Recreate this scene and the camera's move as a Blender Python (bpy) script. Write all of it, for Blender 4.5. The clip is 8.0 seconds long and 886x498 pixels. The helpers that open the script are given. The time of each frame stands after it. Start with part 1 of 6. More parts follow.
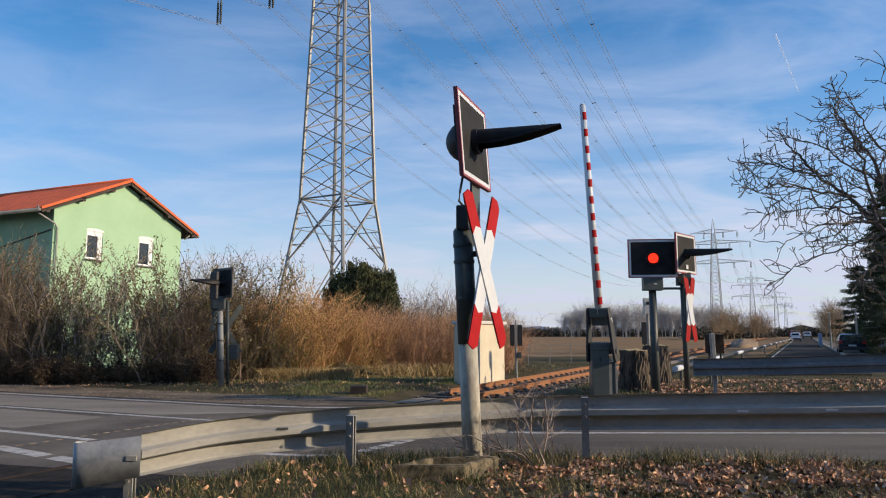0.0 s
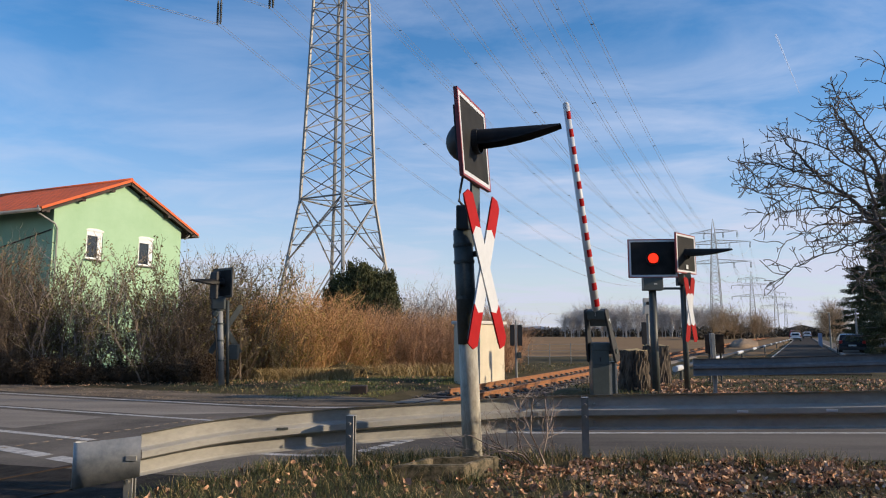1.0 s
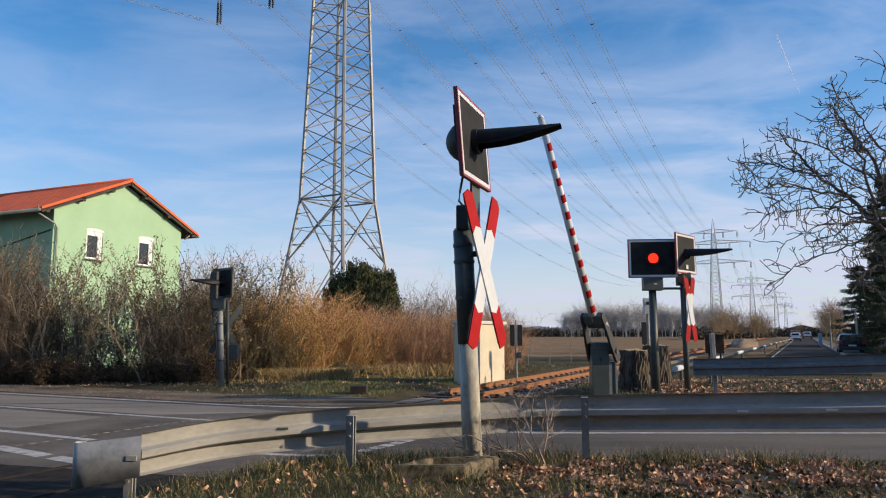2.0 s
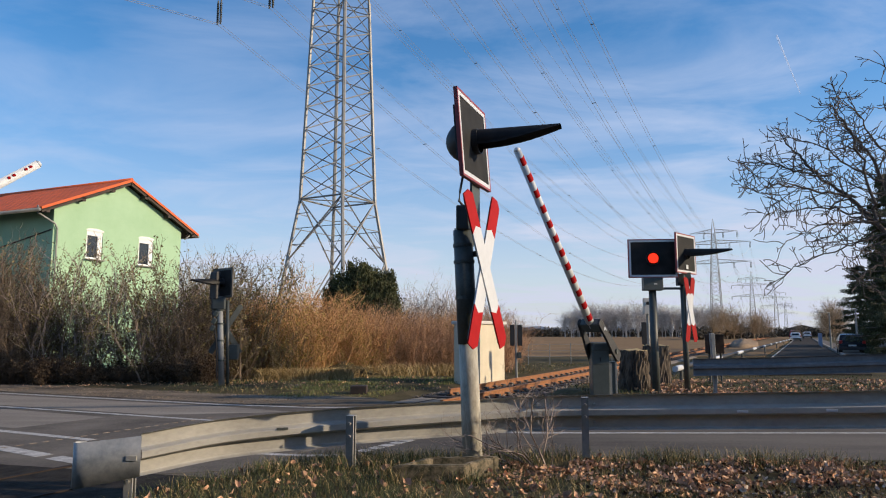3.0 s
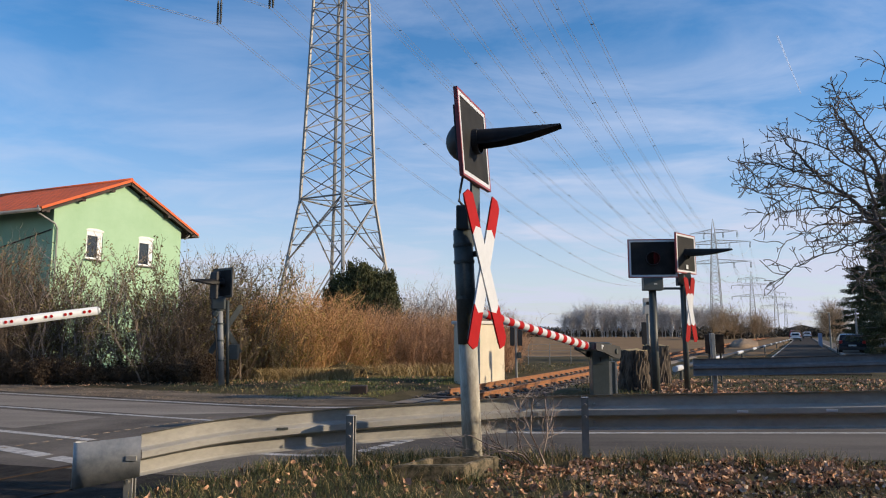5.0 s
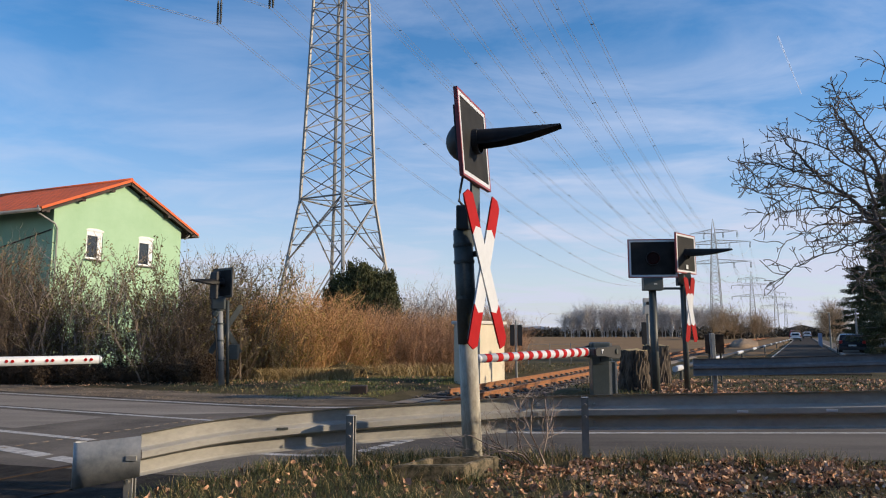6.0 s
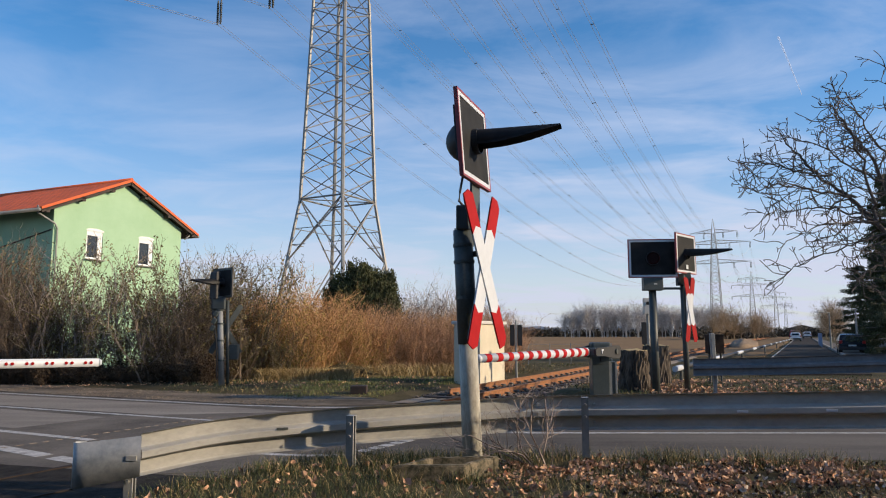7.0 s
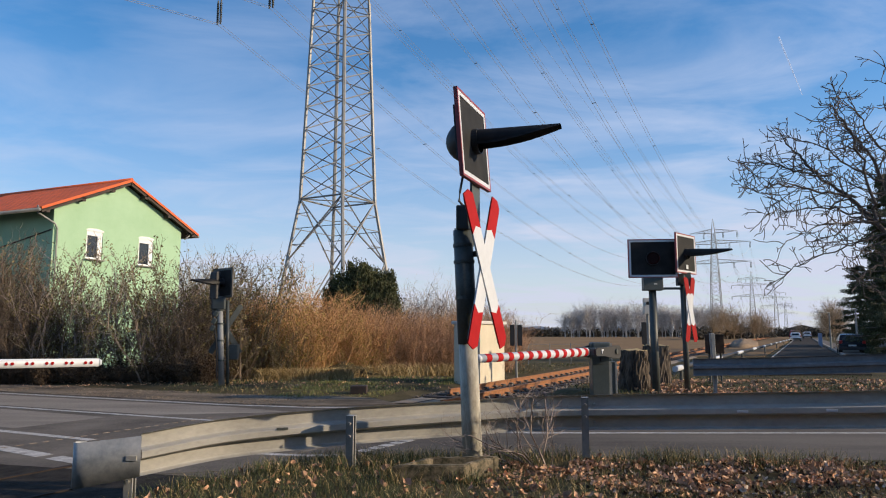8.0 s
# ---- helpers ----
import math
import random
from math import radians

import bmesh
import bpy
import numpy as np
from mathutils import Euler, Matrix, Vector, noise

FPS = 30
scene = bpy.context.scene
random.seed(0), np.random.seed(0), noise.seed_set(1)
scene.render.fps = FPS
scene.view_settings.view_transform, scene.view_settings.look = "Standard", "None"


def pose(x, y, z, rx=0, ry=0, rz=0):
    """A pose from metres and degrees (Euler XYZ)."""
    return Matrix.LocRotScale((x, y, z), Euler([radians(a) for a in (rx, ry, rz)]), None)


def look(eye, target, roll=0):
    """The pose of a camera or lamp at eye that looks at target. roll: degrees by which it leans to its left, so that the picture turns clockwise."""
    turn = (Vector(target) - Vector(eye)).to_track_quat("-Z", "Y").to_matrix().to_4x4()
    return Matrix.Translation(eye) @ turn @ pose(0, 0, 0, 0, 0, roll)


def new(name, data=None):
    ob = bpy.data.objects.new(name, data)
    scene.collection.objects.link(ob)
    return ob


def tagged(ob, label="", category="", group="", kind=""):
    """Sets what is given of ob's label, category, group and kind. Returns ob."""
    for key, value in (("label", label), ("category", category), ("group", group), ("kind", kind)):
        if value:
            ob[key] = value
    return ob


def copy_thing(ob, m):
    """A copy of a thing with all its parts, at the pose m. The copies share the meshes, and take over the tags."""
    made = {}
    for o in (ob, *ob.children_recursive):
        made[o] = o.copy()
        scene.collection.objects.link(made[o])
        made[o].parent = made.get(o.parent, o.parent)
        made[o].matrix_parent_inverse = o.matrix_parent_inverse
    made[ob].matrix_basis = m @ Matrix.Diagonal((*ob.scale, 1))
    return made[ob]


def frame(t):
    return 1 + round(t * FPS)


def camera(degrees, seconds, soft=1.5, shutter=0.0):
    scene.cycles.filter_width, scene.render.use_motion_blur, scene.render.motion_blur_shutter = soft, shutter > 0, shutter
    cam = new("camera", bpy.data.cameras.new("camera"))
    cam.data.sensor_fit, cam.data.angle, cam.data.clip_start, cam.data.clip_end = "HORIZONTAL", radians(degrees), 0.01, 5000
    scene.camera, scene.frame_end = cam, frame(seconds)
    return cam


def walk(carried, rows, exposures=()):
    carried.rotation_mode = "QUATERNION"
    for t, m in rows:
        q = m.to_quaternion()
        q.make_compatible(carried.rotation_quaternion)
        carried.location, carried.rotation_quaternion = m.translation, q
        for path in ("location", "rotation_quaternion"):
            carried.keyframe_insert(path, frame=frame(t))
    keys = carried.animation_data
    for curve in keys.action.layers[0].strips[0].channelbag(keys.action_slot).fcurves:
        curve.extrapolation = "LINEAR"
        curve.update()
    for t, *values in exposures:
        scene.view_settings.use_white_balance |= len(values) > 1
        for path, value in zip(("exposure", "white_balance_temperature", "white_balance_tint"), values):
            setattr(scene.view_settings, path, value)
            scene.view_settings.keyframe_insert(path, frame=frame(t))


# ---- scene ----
cam = camera(65, 8.0, 1.1)

# the camera stands still on a tripod
walk(cam, [(0, pose(0, 0, 1.5, 96.9, 0, 0)), (8, pose(0, 0, 1.5, 96.9, 0, 0))])

# ---- sky and sun ----
SUN_EL, SUN_AZ = 19.0, 98.8
world = bpy.data.worlds.new("sky")
scene.world = world
world.use_nodes = True


def build_sky():
    nt = world.node_tree
    n, l = nt.nodes, nt.links
    bg = n["Background"]
    sky = n.new("ShaderNodeTexSky")
    sky.sky_type, sky.sun_disc = "NISHITA", False
    sky.sun_elevation, sky.sun_rotation = radians(SUN_EL), radians(SUN_AZ)
    sky.air_density, sky.dust_density, sky.ozone_density = 1.0, 0.6, 2.5
    tc = n.new("ShaderNodeTexCoord")
    sep = n.new("ShaderNodeSeparateXYZ")
    l.new(tc.outputs["Generated"], sep.inputs[0])
    # thin cirrus on a high flat layer: direction divided by its height
    add = n.new("ShaderNodeMath"); add.operation = "MAXIMUM"; add.inputs[1].default_value = 0.0
    l.new(sep.outputs["Z"], add.inputs[0])
    off = n.new("ShaderNodeMath"); off.operation = "ADD"; off.inputs[1].default_value = 0.12
    l.new(add.outputs[0], off.inputs[0])
    div = n.new("ShaderNodeVectorMath"); div.operation = "DIVIDE"
    l.new(tc.outputs["Generated"], div.inputs[0])
    comb = n.new("ShaderNodeCombineXYZ")
    for k in range(3):
        l.new(off.outputs[0], comb.inputs[k])
    l.new(comb.outputs[0], div.inputs[1])
    mp = n.new("ShaderNodeMapping")
    mp.inputs["Rotation"].default_value = (0, 0, radians(-48))
    mp.inputs["Scale"].default_value = (0.75, 1.35, 1.0)
    l.new(div.outputs[0], mp.inputs[0])
    big = n.new("ShaderNodeTexNoise")
    big.inputs["Scale"].default_value, big.inputs["Detail"].default_value = 1.5, 10
    big.inputs["Roughness"].default_value, big.inputs["Distortion"].default_value = 0.58, 0.5
    l.new(mp.outputs[0], big.inputs["Vector"])
    ramp = n.new("ShaderNodeMapRange")
    ramp.inputs["From Min"].default_value, ramp.inputs["From Max"].default_value = 0.42, 0.85
    ramp.inputs["To Max"].default_value = 0.54
    l.new(big.outputs["Fac"], ramp.inputs["Value"])
    # the veil thickens towards the sun
    veil = n.new("ShaderNodeMapRange")
    veil.inputs["From Min"].default_value, veil.inputs["From Max"].default_value = -0.45, 0.6
    veil.inputs["To Min"].default_value, veil.inputs["To Max"].default_value = 0.62, 1.55
    l.new(sep.outputs["X"], veil.inputs["Value"])
    thick = n.new("ShaderNodeMath"); thick.operation = "MULTIPLY"
    l.new(ramp.outputs[0], thick.inputs[0]); l.new(veil.outputs[0], thick.inputs[1])
    # milky haze towards the horizon
    haze = n.new("ShaderNodeMapRange")
    haze.inputs["From Min"].default_value, haze.inputs["From Max"].default_value = 0.0, 0.42
    haze.inputs["To Min"].default_value, haze.inputs["To Max"].default_value = 0.76, 0.12
    haze.interpolation_type = "SMOOTHSTEP"
    l.new(sep.outputs["Z"], haze.inputs["Value"])
    sm = n.new("ShaderNodeMath"); sm.operation = "ADD"; sm.use_clamp = True
    l.new(thick.outputs[0], sm.inputs[0]); l.new(haze.outputs[0], sm.inputs[1])
    gam = n.new("ShaderNodeHueSaturation")
    gam.inputs["Saturation"].default_value, gam.inputs["Value"].default_value = 1.70, 2.1
    gam.inputs["Hue"].default_value = 0.502
    l.new(sky.outputs[0], gam.inputs["Color"])
    mix = n.new("ShaderNodeMix"); mix.data_type = "RGBA"
    l.new(sm.outputs[0], mix.inputs["Factor"])
    l.new(gam.outputs[0], mix.inputs["A"])
    # the haze is warmer low down than the veil of cirrus above
    warm = n.new("ShaderNodeMix"); warm.data_type = "RGBA"
    low = n.new("ShaderNodeMapRange")
    low.inputs["From Max"].default_value = 0.26
    l.new(sep.outputs["Z"], low.inputs["Value"]); l.new(low.outputs[0], warm.inputs["Factor"])
    warm.inputs["A"].default_value, warm.inputs["B"].default_value = (8.1, 8.5, 10.1, 1), (7.7, 8.7, 11.3, 1)
    l.new(warm.outputs["Result"], mix.inputs["B"])
    l.new(mix.outputs["Result"], bg.inputs["Color"])
    bg.inputs["Strength"].default_value = 0.08


build_sky()
sun = new("sun", bpy.data.lights.new("sun", "SUN"))
sun.data.energy, sun.data.angle, sun.data.color = 5.0, radians(0.6), (1.0, 0.80, 0.56)
_az, _el = radians(SUN_AZ), radians(SUN_EL)
_dir = Vector((math.sin(_az) * math.cos(_el), math.cos(_az) * math.cos(_el), math.sin(_el)))
sun.matrix_world = look(_dir * 100, (0, 0, 0))
scene.view_settings.exposure = 0.0


# ---- materials ----
def mat(name, a, b=None, rough=0.7, scale=4.0, bump=0.0, metal=0.0, fine=40.0, emit=None, power=0.0, vary=0.0, spec=0.5, stretch=(1, 1, 1), lo=0.35, hi=0.65, island=0.0):
    """Two-scale noise between the colours a and b, with relief; vary: lightness by object, island: by loose piece."""
    m = bpy.data.materials.new(name)
    m.use_nodes = True
    n, l = m.node_tree.nodes, m.node_tree.links
    p = n["Principled BSDF"]
    p.inputs["Roughness"].default_value, p.inputs["Metallic"].default_value = rough, metal
    p.inputs["Specular IOR Level"].default_value = spec
    if emit:
        p.inputs["Emission Color"].default_value, p.inputs["Emission Strength"].default_value = (*emit, 1), power
    if b is None:
        p.inputs["Base Color"].default_value = (*a, 1)
        return m
    tc = n.new("ShaderNodeTexCoord")
    mp = n.new("ShaderNodeMapping")
    mp.inputs["Scale"].default_value = stretch
    l.new(tc.outputs["Object"], mp.inputs[0])
    t1, t2 = n.new("ShaderNodeTexNoise"), n.new("ShaderNodeTexNoise")
    for t, s, d in ((t1, scale, 5), (t2, fine, 6)):
        l.new(mp.outputs[0], t.inputs["Vector"])
        t.inputs["Scale"].default_value, t.inputs["Detail"].default_value, t.inputs["Roughness"].default_value = s, d, 0.65
    mm = n.new("ShaderNodeMix"); mm.data_type = "FLOAT"
    mm.inputs[0].default_value = 0.4
    l.new(t1.outputs["Fac"], mm.inputs[2]); l.new(t2.outputs["Fac"], mm.inputs[3])
    r = n.new("ShaderNodeMapRange")
    r.inputs["From Min"].default_value, r.inputs["From Max"].default_value = lo, hi
    l.new(mm.outputs[0], r.inputs["Value"])
    cm = n.new("ShaderNodeMix"); cm.data_type = "RGBA"
    cm.inputs["A"].default_value, cm.inputs["B"].default_value = (*a, 1), (*b, 1)
    l.new(r.outputs[0], cm.inputs["Factor"])
    col = cm.outputs["Result"]
    for amount, node, out in ((vary, "ShaderNodeObjectInfo", "Random"), (island, "ShaderNodeNewGeometry", "Random Per Island")):
        if amount:
            oi = n.new(node)
            mr = n.new("ShaderNodeMapRange")
            mr.inputs["To Min"].default_value, mr.inputs["To Max"].default_value = 1 - amount, 1 + amount
            l.new(oi.outputs[out], mr.inputs["Value"])
            hs = n.new("ShaderNodeHueSaturation")
            l.new(mr.outputs[0], hs.inputs["Value"]); l.new(col, hs.inputs["Color"])
            col = hs.outputs["Color"]
    l.new(col, p.inputs["Base Color"])
    rr = n.new("ShaderNodeMapRange")
    rr.inputs["To Min"].default_value, rr.inputs["To Max"].default_value = max(0.02, rough - 0.12), min(1, rough + 0.12)
    l.new(t2.outputs["Fac"], rr.inputs["Value"]); l.new(rr.outputs[0], p.inputs["Roughness"])
    if bump:
        bp = n.new("ShaderNodeBump")
        bp.inputs["Strength"].default_value, bp.inputs["Distance"].default_value = min(1, bump * 20), bump
        l.new(mm.outputs[0], bp.inputs["Height"]); l.new(bp.outputs[0], p.inputs["Normal"])
    return m


M = {
    "asphalt": mat("asphalt", (0.052, 0.045, 0.038), (0.195, 0.168, 0.14), 0.9, 0.42, 0.010, fine=55, spec=0.12, stretch=(0.28, 1.35, 1), lo=0.34, hi=0.66),
    "worn": mat("pale_asphalt", (0.13, 0.112, 0.092), (0.32, 0.28, 0.235), 0.9, 0.5, 0.008, fine=55, spec=0.12, stretch=(0.3, 1.4, 1), lo=0.36, hi=0.62),
    # side road asphalt, its colour darkened to include the trees' shade
    "darkasphalt": mat("shade_dark_asphalt", (0.028, 0.024, 0.021), (0.07, 0.06, 0.051), 0.95, 0.8, 0.006, fine=9, spec=0.08),
    "strip": mat("crossing_asphalt", (0.075, 0.064, 0.053), (0.20, 0.172, 0.142), 0.9, 0.9, 0.006, fine=24, spec=0.15),
    "paint": mat("road_paint", (0.13, 0.118, 0.10), (0.56, 0.53, 0.49), 0.8, 6, 0.002, fine=35, lo=0.3, hi=0.6),
    "soil": mat("verge_soil", (0.045, 0.04, 0.022), (0.125, 0.10, 0.056), 1.0, 0.9, 0.03, fine=14, spec=0.05),
    "field": mat("field", (0.20, 0.132, 0.078), (0.30, 0.212, 0.132), 1.0, 0.12, 0.02, fine=3, spec=0.0),
    "gravel": mat("gravel", (0.16, 0.125, 0.09), (0.31, 0.25, 0.185), 1.0, 3, 0.03, fine=30),
    "ballast": mat("shade_dark_ballast", (0.010, 0.009, 0.008), (0.05, 0.043, 0.036), 0.95, 5, 0.03, fine=30, spec=0.1),
    # rail brown darkened in colour for the shade over the near rails
    "darkrail": mat("shade_brown_rail", (0.014, 0.010, 0.008), (0.04, 0.027, 0.02), 0.8, 6, 0.002, fine=50, spec=0.2),
    "zinc": mat("bluish_zinc_sheet", (0.24, 0.26, 0.27), (0.57, 0.56, 0.53), 0.5, 4.5, 0.001, 0.15, fine=12),
    "stone": mat("ballast_stone", (0.09, 0.068, 0.05), (0.24, 0.19, 0.145), 0.95, 3, 0.0, fine=20, island=0.45),
    "rust": mat("rusty_steel", (0.17, 0.065, 0.025), (0.36, 0.16, 0.06), 0.8, 6, 0.004, fine=60),
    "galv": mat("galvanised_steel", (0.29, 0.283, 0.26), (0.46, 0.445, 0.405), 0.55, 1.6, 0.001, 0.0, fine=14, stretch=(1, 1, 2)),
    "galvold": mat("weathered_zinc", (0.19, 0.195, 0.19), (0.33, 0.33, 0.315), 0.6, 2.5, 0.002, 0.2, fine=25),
    "shadezinc": mat("shade_blue_zinc", (0.115, 0.125, 0.14), (0.21, 0.22, 0.235), 0.6, 2.0, 0.001, 0.1, fine=14),
    "lattice": mat("lattice_steel", (0.22, 0.215, 0.205), (0.38, 0.37, 0.345), 0.6, 1, 0.0, 0.25, fine=9),
    "pole": mat("signal_pole", (0.23, 0.205, 0.155), (0.53, 0.495, 0.41), 0.7, 6, 0.003, 0.05, fine=30, stretch=(1, 1, 0.3), lo=0.36, hi=0.58),
    "poletar": mat("dark_grey_paint", (0.035, 0.042, 0.04), (0.075, 0.085, 0.08), 0.5, 5, 0.001, fine=40),
    "black": mat("black_paint", (0.012, 0.012, 0.013), (0.028, 0.028, 0.03), 0.55, 6, 0.0005, fine=60),
    "face": mat("matt_black_face", (0.011, 0.0115, 0.012), (0.026, 0.026, 0.026), 0.8, 5, 0.0, fine=50, spec=0.25),
    "white": mat("white_sheet", (0.50, 0.53, 0.57), (0.63, 0.66, 0.70), 0.5, 2, 0.0, fine=14),
    "red": mat("red_sheet", (0.30, 0.006, 0.008), (0.42, 0.012, 0.014), 0.65, 4, 0.0, fine=40, spec=0.12),
    "darkred": mat("faded_red", (0.22, 0.03, 0.035), (0.32, 0.06, 0.06), 0.5, 6, 0.0, fine=40),
    "machine": mat("grey_green_paint", (0.05, 0.064, 0.06), (0.085, 0.10, 0.093), 0.5, 2.5, 0.001, fine=30),
    "plaster": mat("green_render", (0.29, 0.46, 0.285), (0.37, 0.545, 0.365), 0.9, 0.7, 0.004, fine=45),
    "tile": mat("clay_roof_tile", (0.54, 0.085, 0.02), (0.70, 0.135, 0.034), 0.75, 0.8, 0.004, fine=25, vary=0.12),
    "timber": mat("dark_timber", (0.022, 0.014, 0.010), (0.055, 0.035, 0.025), 0.7, 4, 0.002, fine=30),
    "glass": mat("window_glass", (0.02, 0.025, 0.03), None, 0.06, spec=0.8),
    "frame": mat("white_plastic", (0.78, 0.78, 0.77), None, 0.4),
    "hut": mat("cream_concrete", (0.52, 0.46, 0.34), (0.66, 0.59, 0.45), 0.9, 1.3, 0.004, fine=30),
    "huttop": mat("pale_concrete", (0.48, 0.46, 0.42), (0.62, 0.60, 0.55), 0.9, 2, 0.004, fine=30),
    "concrete": mat("mossy_concrete", (0.035, 0.034, 0.017), (0.25, 0.20, 0.135), 0.95, 7, 0.015, fine=26, lo=0.4, hi=0.62),
    "bark": mat("bark", (0.075, 0.057, 0.043), (0.16, 0.125, 0.095), 0.95, 6, 0.01, fine=40),
    "walnutbark": mat("dark_walnut_bark", (0.06, 0.048, 0.04), (0.16, 0.13, 0.108), 0.9, 6, 0.004, fine=40),
    "drygold": mat("withered_gold_leaves", (0.34, 0.16, 0.055), (0.60, 0.34, 0.14), 0.85, 1.2, 0.0, fine=12, island=0.4),
    "dryrust": mat("withered_russet_leaves", (0.32, 0.165, 0.075), (0.56, 0.33, 0.17), 0.85, 1.2, 0.0, fine=12, island=0.4),
    "leafyellow": mat("yellow_green_leaves", (0.16, 0.125, 0.02), (0.42, 0.33, 0.075), 0.7, 1.2, 0.0, fine=12, island=0.4),
    "dirt": mat("trodden_dirt", (0.06, 0.048, 0.036), (0.26, 0.215, 0.165), 1.0, 0.7, 0.03, fine=9, spec=0.05, stretch=(0.5, 1.6, 1), lo=0.36, hi=0.64),
    "brownbush": mat("tan_brush", (0.27, 0.19, 0.115), (0.45, 0.335, 0.21), 0.95, 0.3, 0.0, fine=3, island=0.35),
    "stumpbark": mat("furrowed_bark", (0.022, 0.017, 0.013), (0.15, 0.118, 0.088), 0.95, 7, 0.02, fine=22, stretch=(1, 1, 0.22), lo=0.42, hi=0.6),
    "twig": mat("grey_twigs", (0.17, 0.135, 0.115), (0.34, 0.275, 0.235), 0.9, 2, 0.0, fine=20, island=0.3),
    "reed": mat("golden_stems", (0.40, 0.21, 0.09), (0.64, 0.385, 0.19), 0.9, 0.6, 0.0, fine=8, island=0.35),
    "redstem": mat("russet_stems", (0.33, 0.185, 0.10), (0.54, 0.335, 0.20), 0.9, 0.7, 0.0, fine=8, island=0.3),
    "leafgreen": mat("olive_leaves", (0.075, 0.07, 0.022), (0.22, 0.175, 0.065), 0.7, 1.2, 0.0, fine=12, island=0.35),
    "yew": mat("yew_needles", (0.03, 0.04, 0.013), (0.115, 0.115, 0.042), 0.75, 2, 0.0, fine=12, island=0.45),
    "conifer": mat("conifer_needles", (0.018, 0.028, 0.01), (0.07, 0.082, 0.028), 0.75, 2, 0.0, fine=12, island=0.4),
    "scrub": mat("scrub_stems", (0.10, 0.073, 0.053), (0.24, 0.18, 0.125), 0.9, 2, 0.0, fine=20, island=0.4),
    "bramble": mat("withered_bramble", (0.035, 0.022, 0.013), (0.12, 0.078, 0.042), 0.85, 2, 0.0, fine=12, island=0.5),
    "lawn": mat("lawn_blades", (0.10, 0.12, 0.03), (0.25, 0.245, 0.08), 0.8, 0.7, 0.0, fine=5, island=0.5),
    "grass": mat("grass_blades", (0.035, 0.05, 0.014), (0.105, 0.115, 0.038), 0.8, 0.9, 0.0, fine=6, island=0.55),
    "straw": mat("dry_grass", (0.31, 0.215, 0.09), (0.54, 0.41, 0.195), 0.9, 1, 0.0, fine=6, island=0.3),
    "leaf": mat("fallen_leaves", (0.19, 0.09, 0.05), (0.68, 0.43, 0.265), 0.8, 5, 0.0, fine=30, island=0.6, vary=0.3),
    "paleleaf": mat("bleached_leaves", (0.36, 0.28, 0.215), (0.66, 0.56, 0.46), 0.8, 5, 0.0, fine=30, island=0.35),
    "oldleaf": mat("rotten_leaves", (0.022, 0.015, 0.011), (0.11, 0.07, 0.048), 0.85, 5, 0.0, fine=30, island=0.5),
    "wire": mat("conductor", (0.42, 0.43, 0.45), None, 0.5, metal=0.5),
    "hedge": mat("far_hedge", (0.05, 0.042, 0.03), (0.11, 0.09, 0.065), 0.95, 0.2, 0.0, fine=2, island=0.3),
    # the paleness of distance haze is put into this twig colour
    "fartree": mat("haze_pale_twigs", (0.46, 0.43, 0.40), (0.62, 0.58, 0.545), 0.95, 0.2, 0.0, fine=2, island=0.25),
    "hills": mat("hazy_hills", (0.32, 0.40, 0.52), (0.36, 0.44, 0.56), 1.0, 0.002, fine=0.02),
    "sand": mat("pale_sand", (0.13, 0.09, 0.055), (0.25, 0.18, 0.115), 0.95, 0.6, 0.02, fine=6),
    "lit": mat("lit_red_lens", (0.5, 0.03, 0.01), None, 0.4, emit=(1.0, 0.028, 0.006), power=1.7),
    "lens": mat("unlit_red_lens", (0.012, 0.002, 0.002), None, 0.6, spec=0.15),
    "carpaint": mat("black_car_paint", (0.012, 0.013, 0.016), None, 0.2),
    "rubber": mat("tyre_rubber", (0.015, 0.015, 0.015), None, 0.8),
    "carred": mat("red_car_paint", (0.35, 0.02, 0.02), None, 0.3),
    "carwhite": mat("white_car_paint", (0.7, 0.7, 0.7), None, 0.3),
    "taillight": mat("tail_light", (0.3, 0.01, 0.01), None, 0.3),
    "blue": mat("blue_boards", (0.08, 0.14, 0.25), (0.13, 0.2, 0.33), 0.7, 2),
    "greywall": mat("grey_wall", (0.20, 0.19, 0.175), (0.30, 0.285, 0.265), 0.9, 1),
}


def vapour():
    m = mat("vapour", (0.9, 0.93, 1.0), None, 1.0)
    n, l = m.node_tree.nodes, m.node_tree.links
    tr = n.new("ShaderNodeBsdfTransparent")
    mx = n.new("ShaderNodeMixShader")
    tc = n.new("ShaderNodeTexCoord")
    t = n.new("ShaderNodeTexNoise")
    t.inputs["Scale"].default_value = 0.03
    l.new(tc.outputs["Object"], t.inputs["Vector"])
    r = n.new("ShaderNodeMapRange")
    r.inputs["From Min"].default_value, r.inputs["From Max"].default_value = 0.25, 0.75
    r.inputs["To Min"].default_value, r.inputs["To Max"].default_value = 0.22, 0.5
    l.new(t.outputs["Fac"], r.inputs["Value"]); l.new(r.outputs[0], mx.inputs[0])
    l.new(tr.outputs[0], mx.inputs[1]); l.new(n["Principled BSDF"].outputs[0], mx.inputs[2])
    l.new(mx.outputs[0], n["Material Output"].inputs["Surface"])
    return m


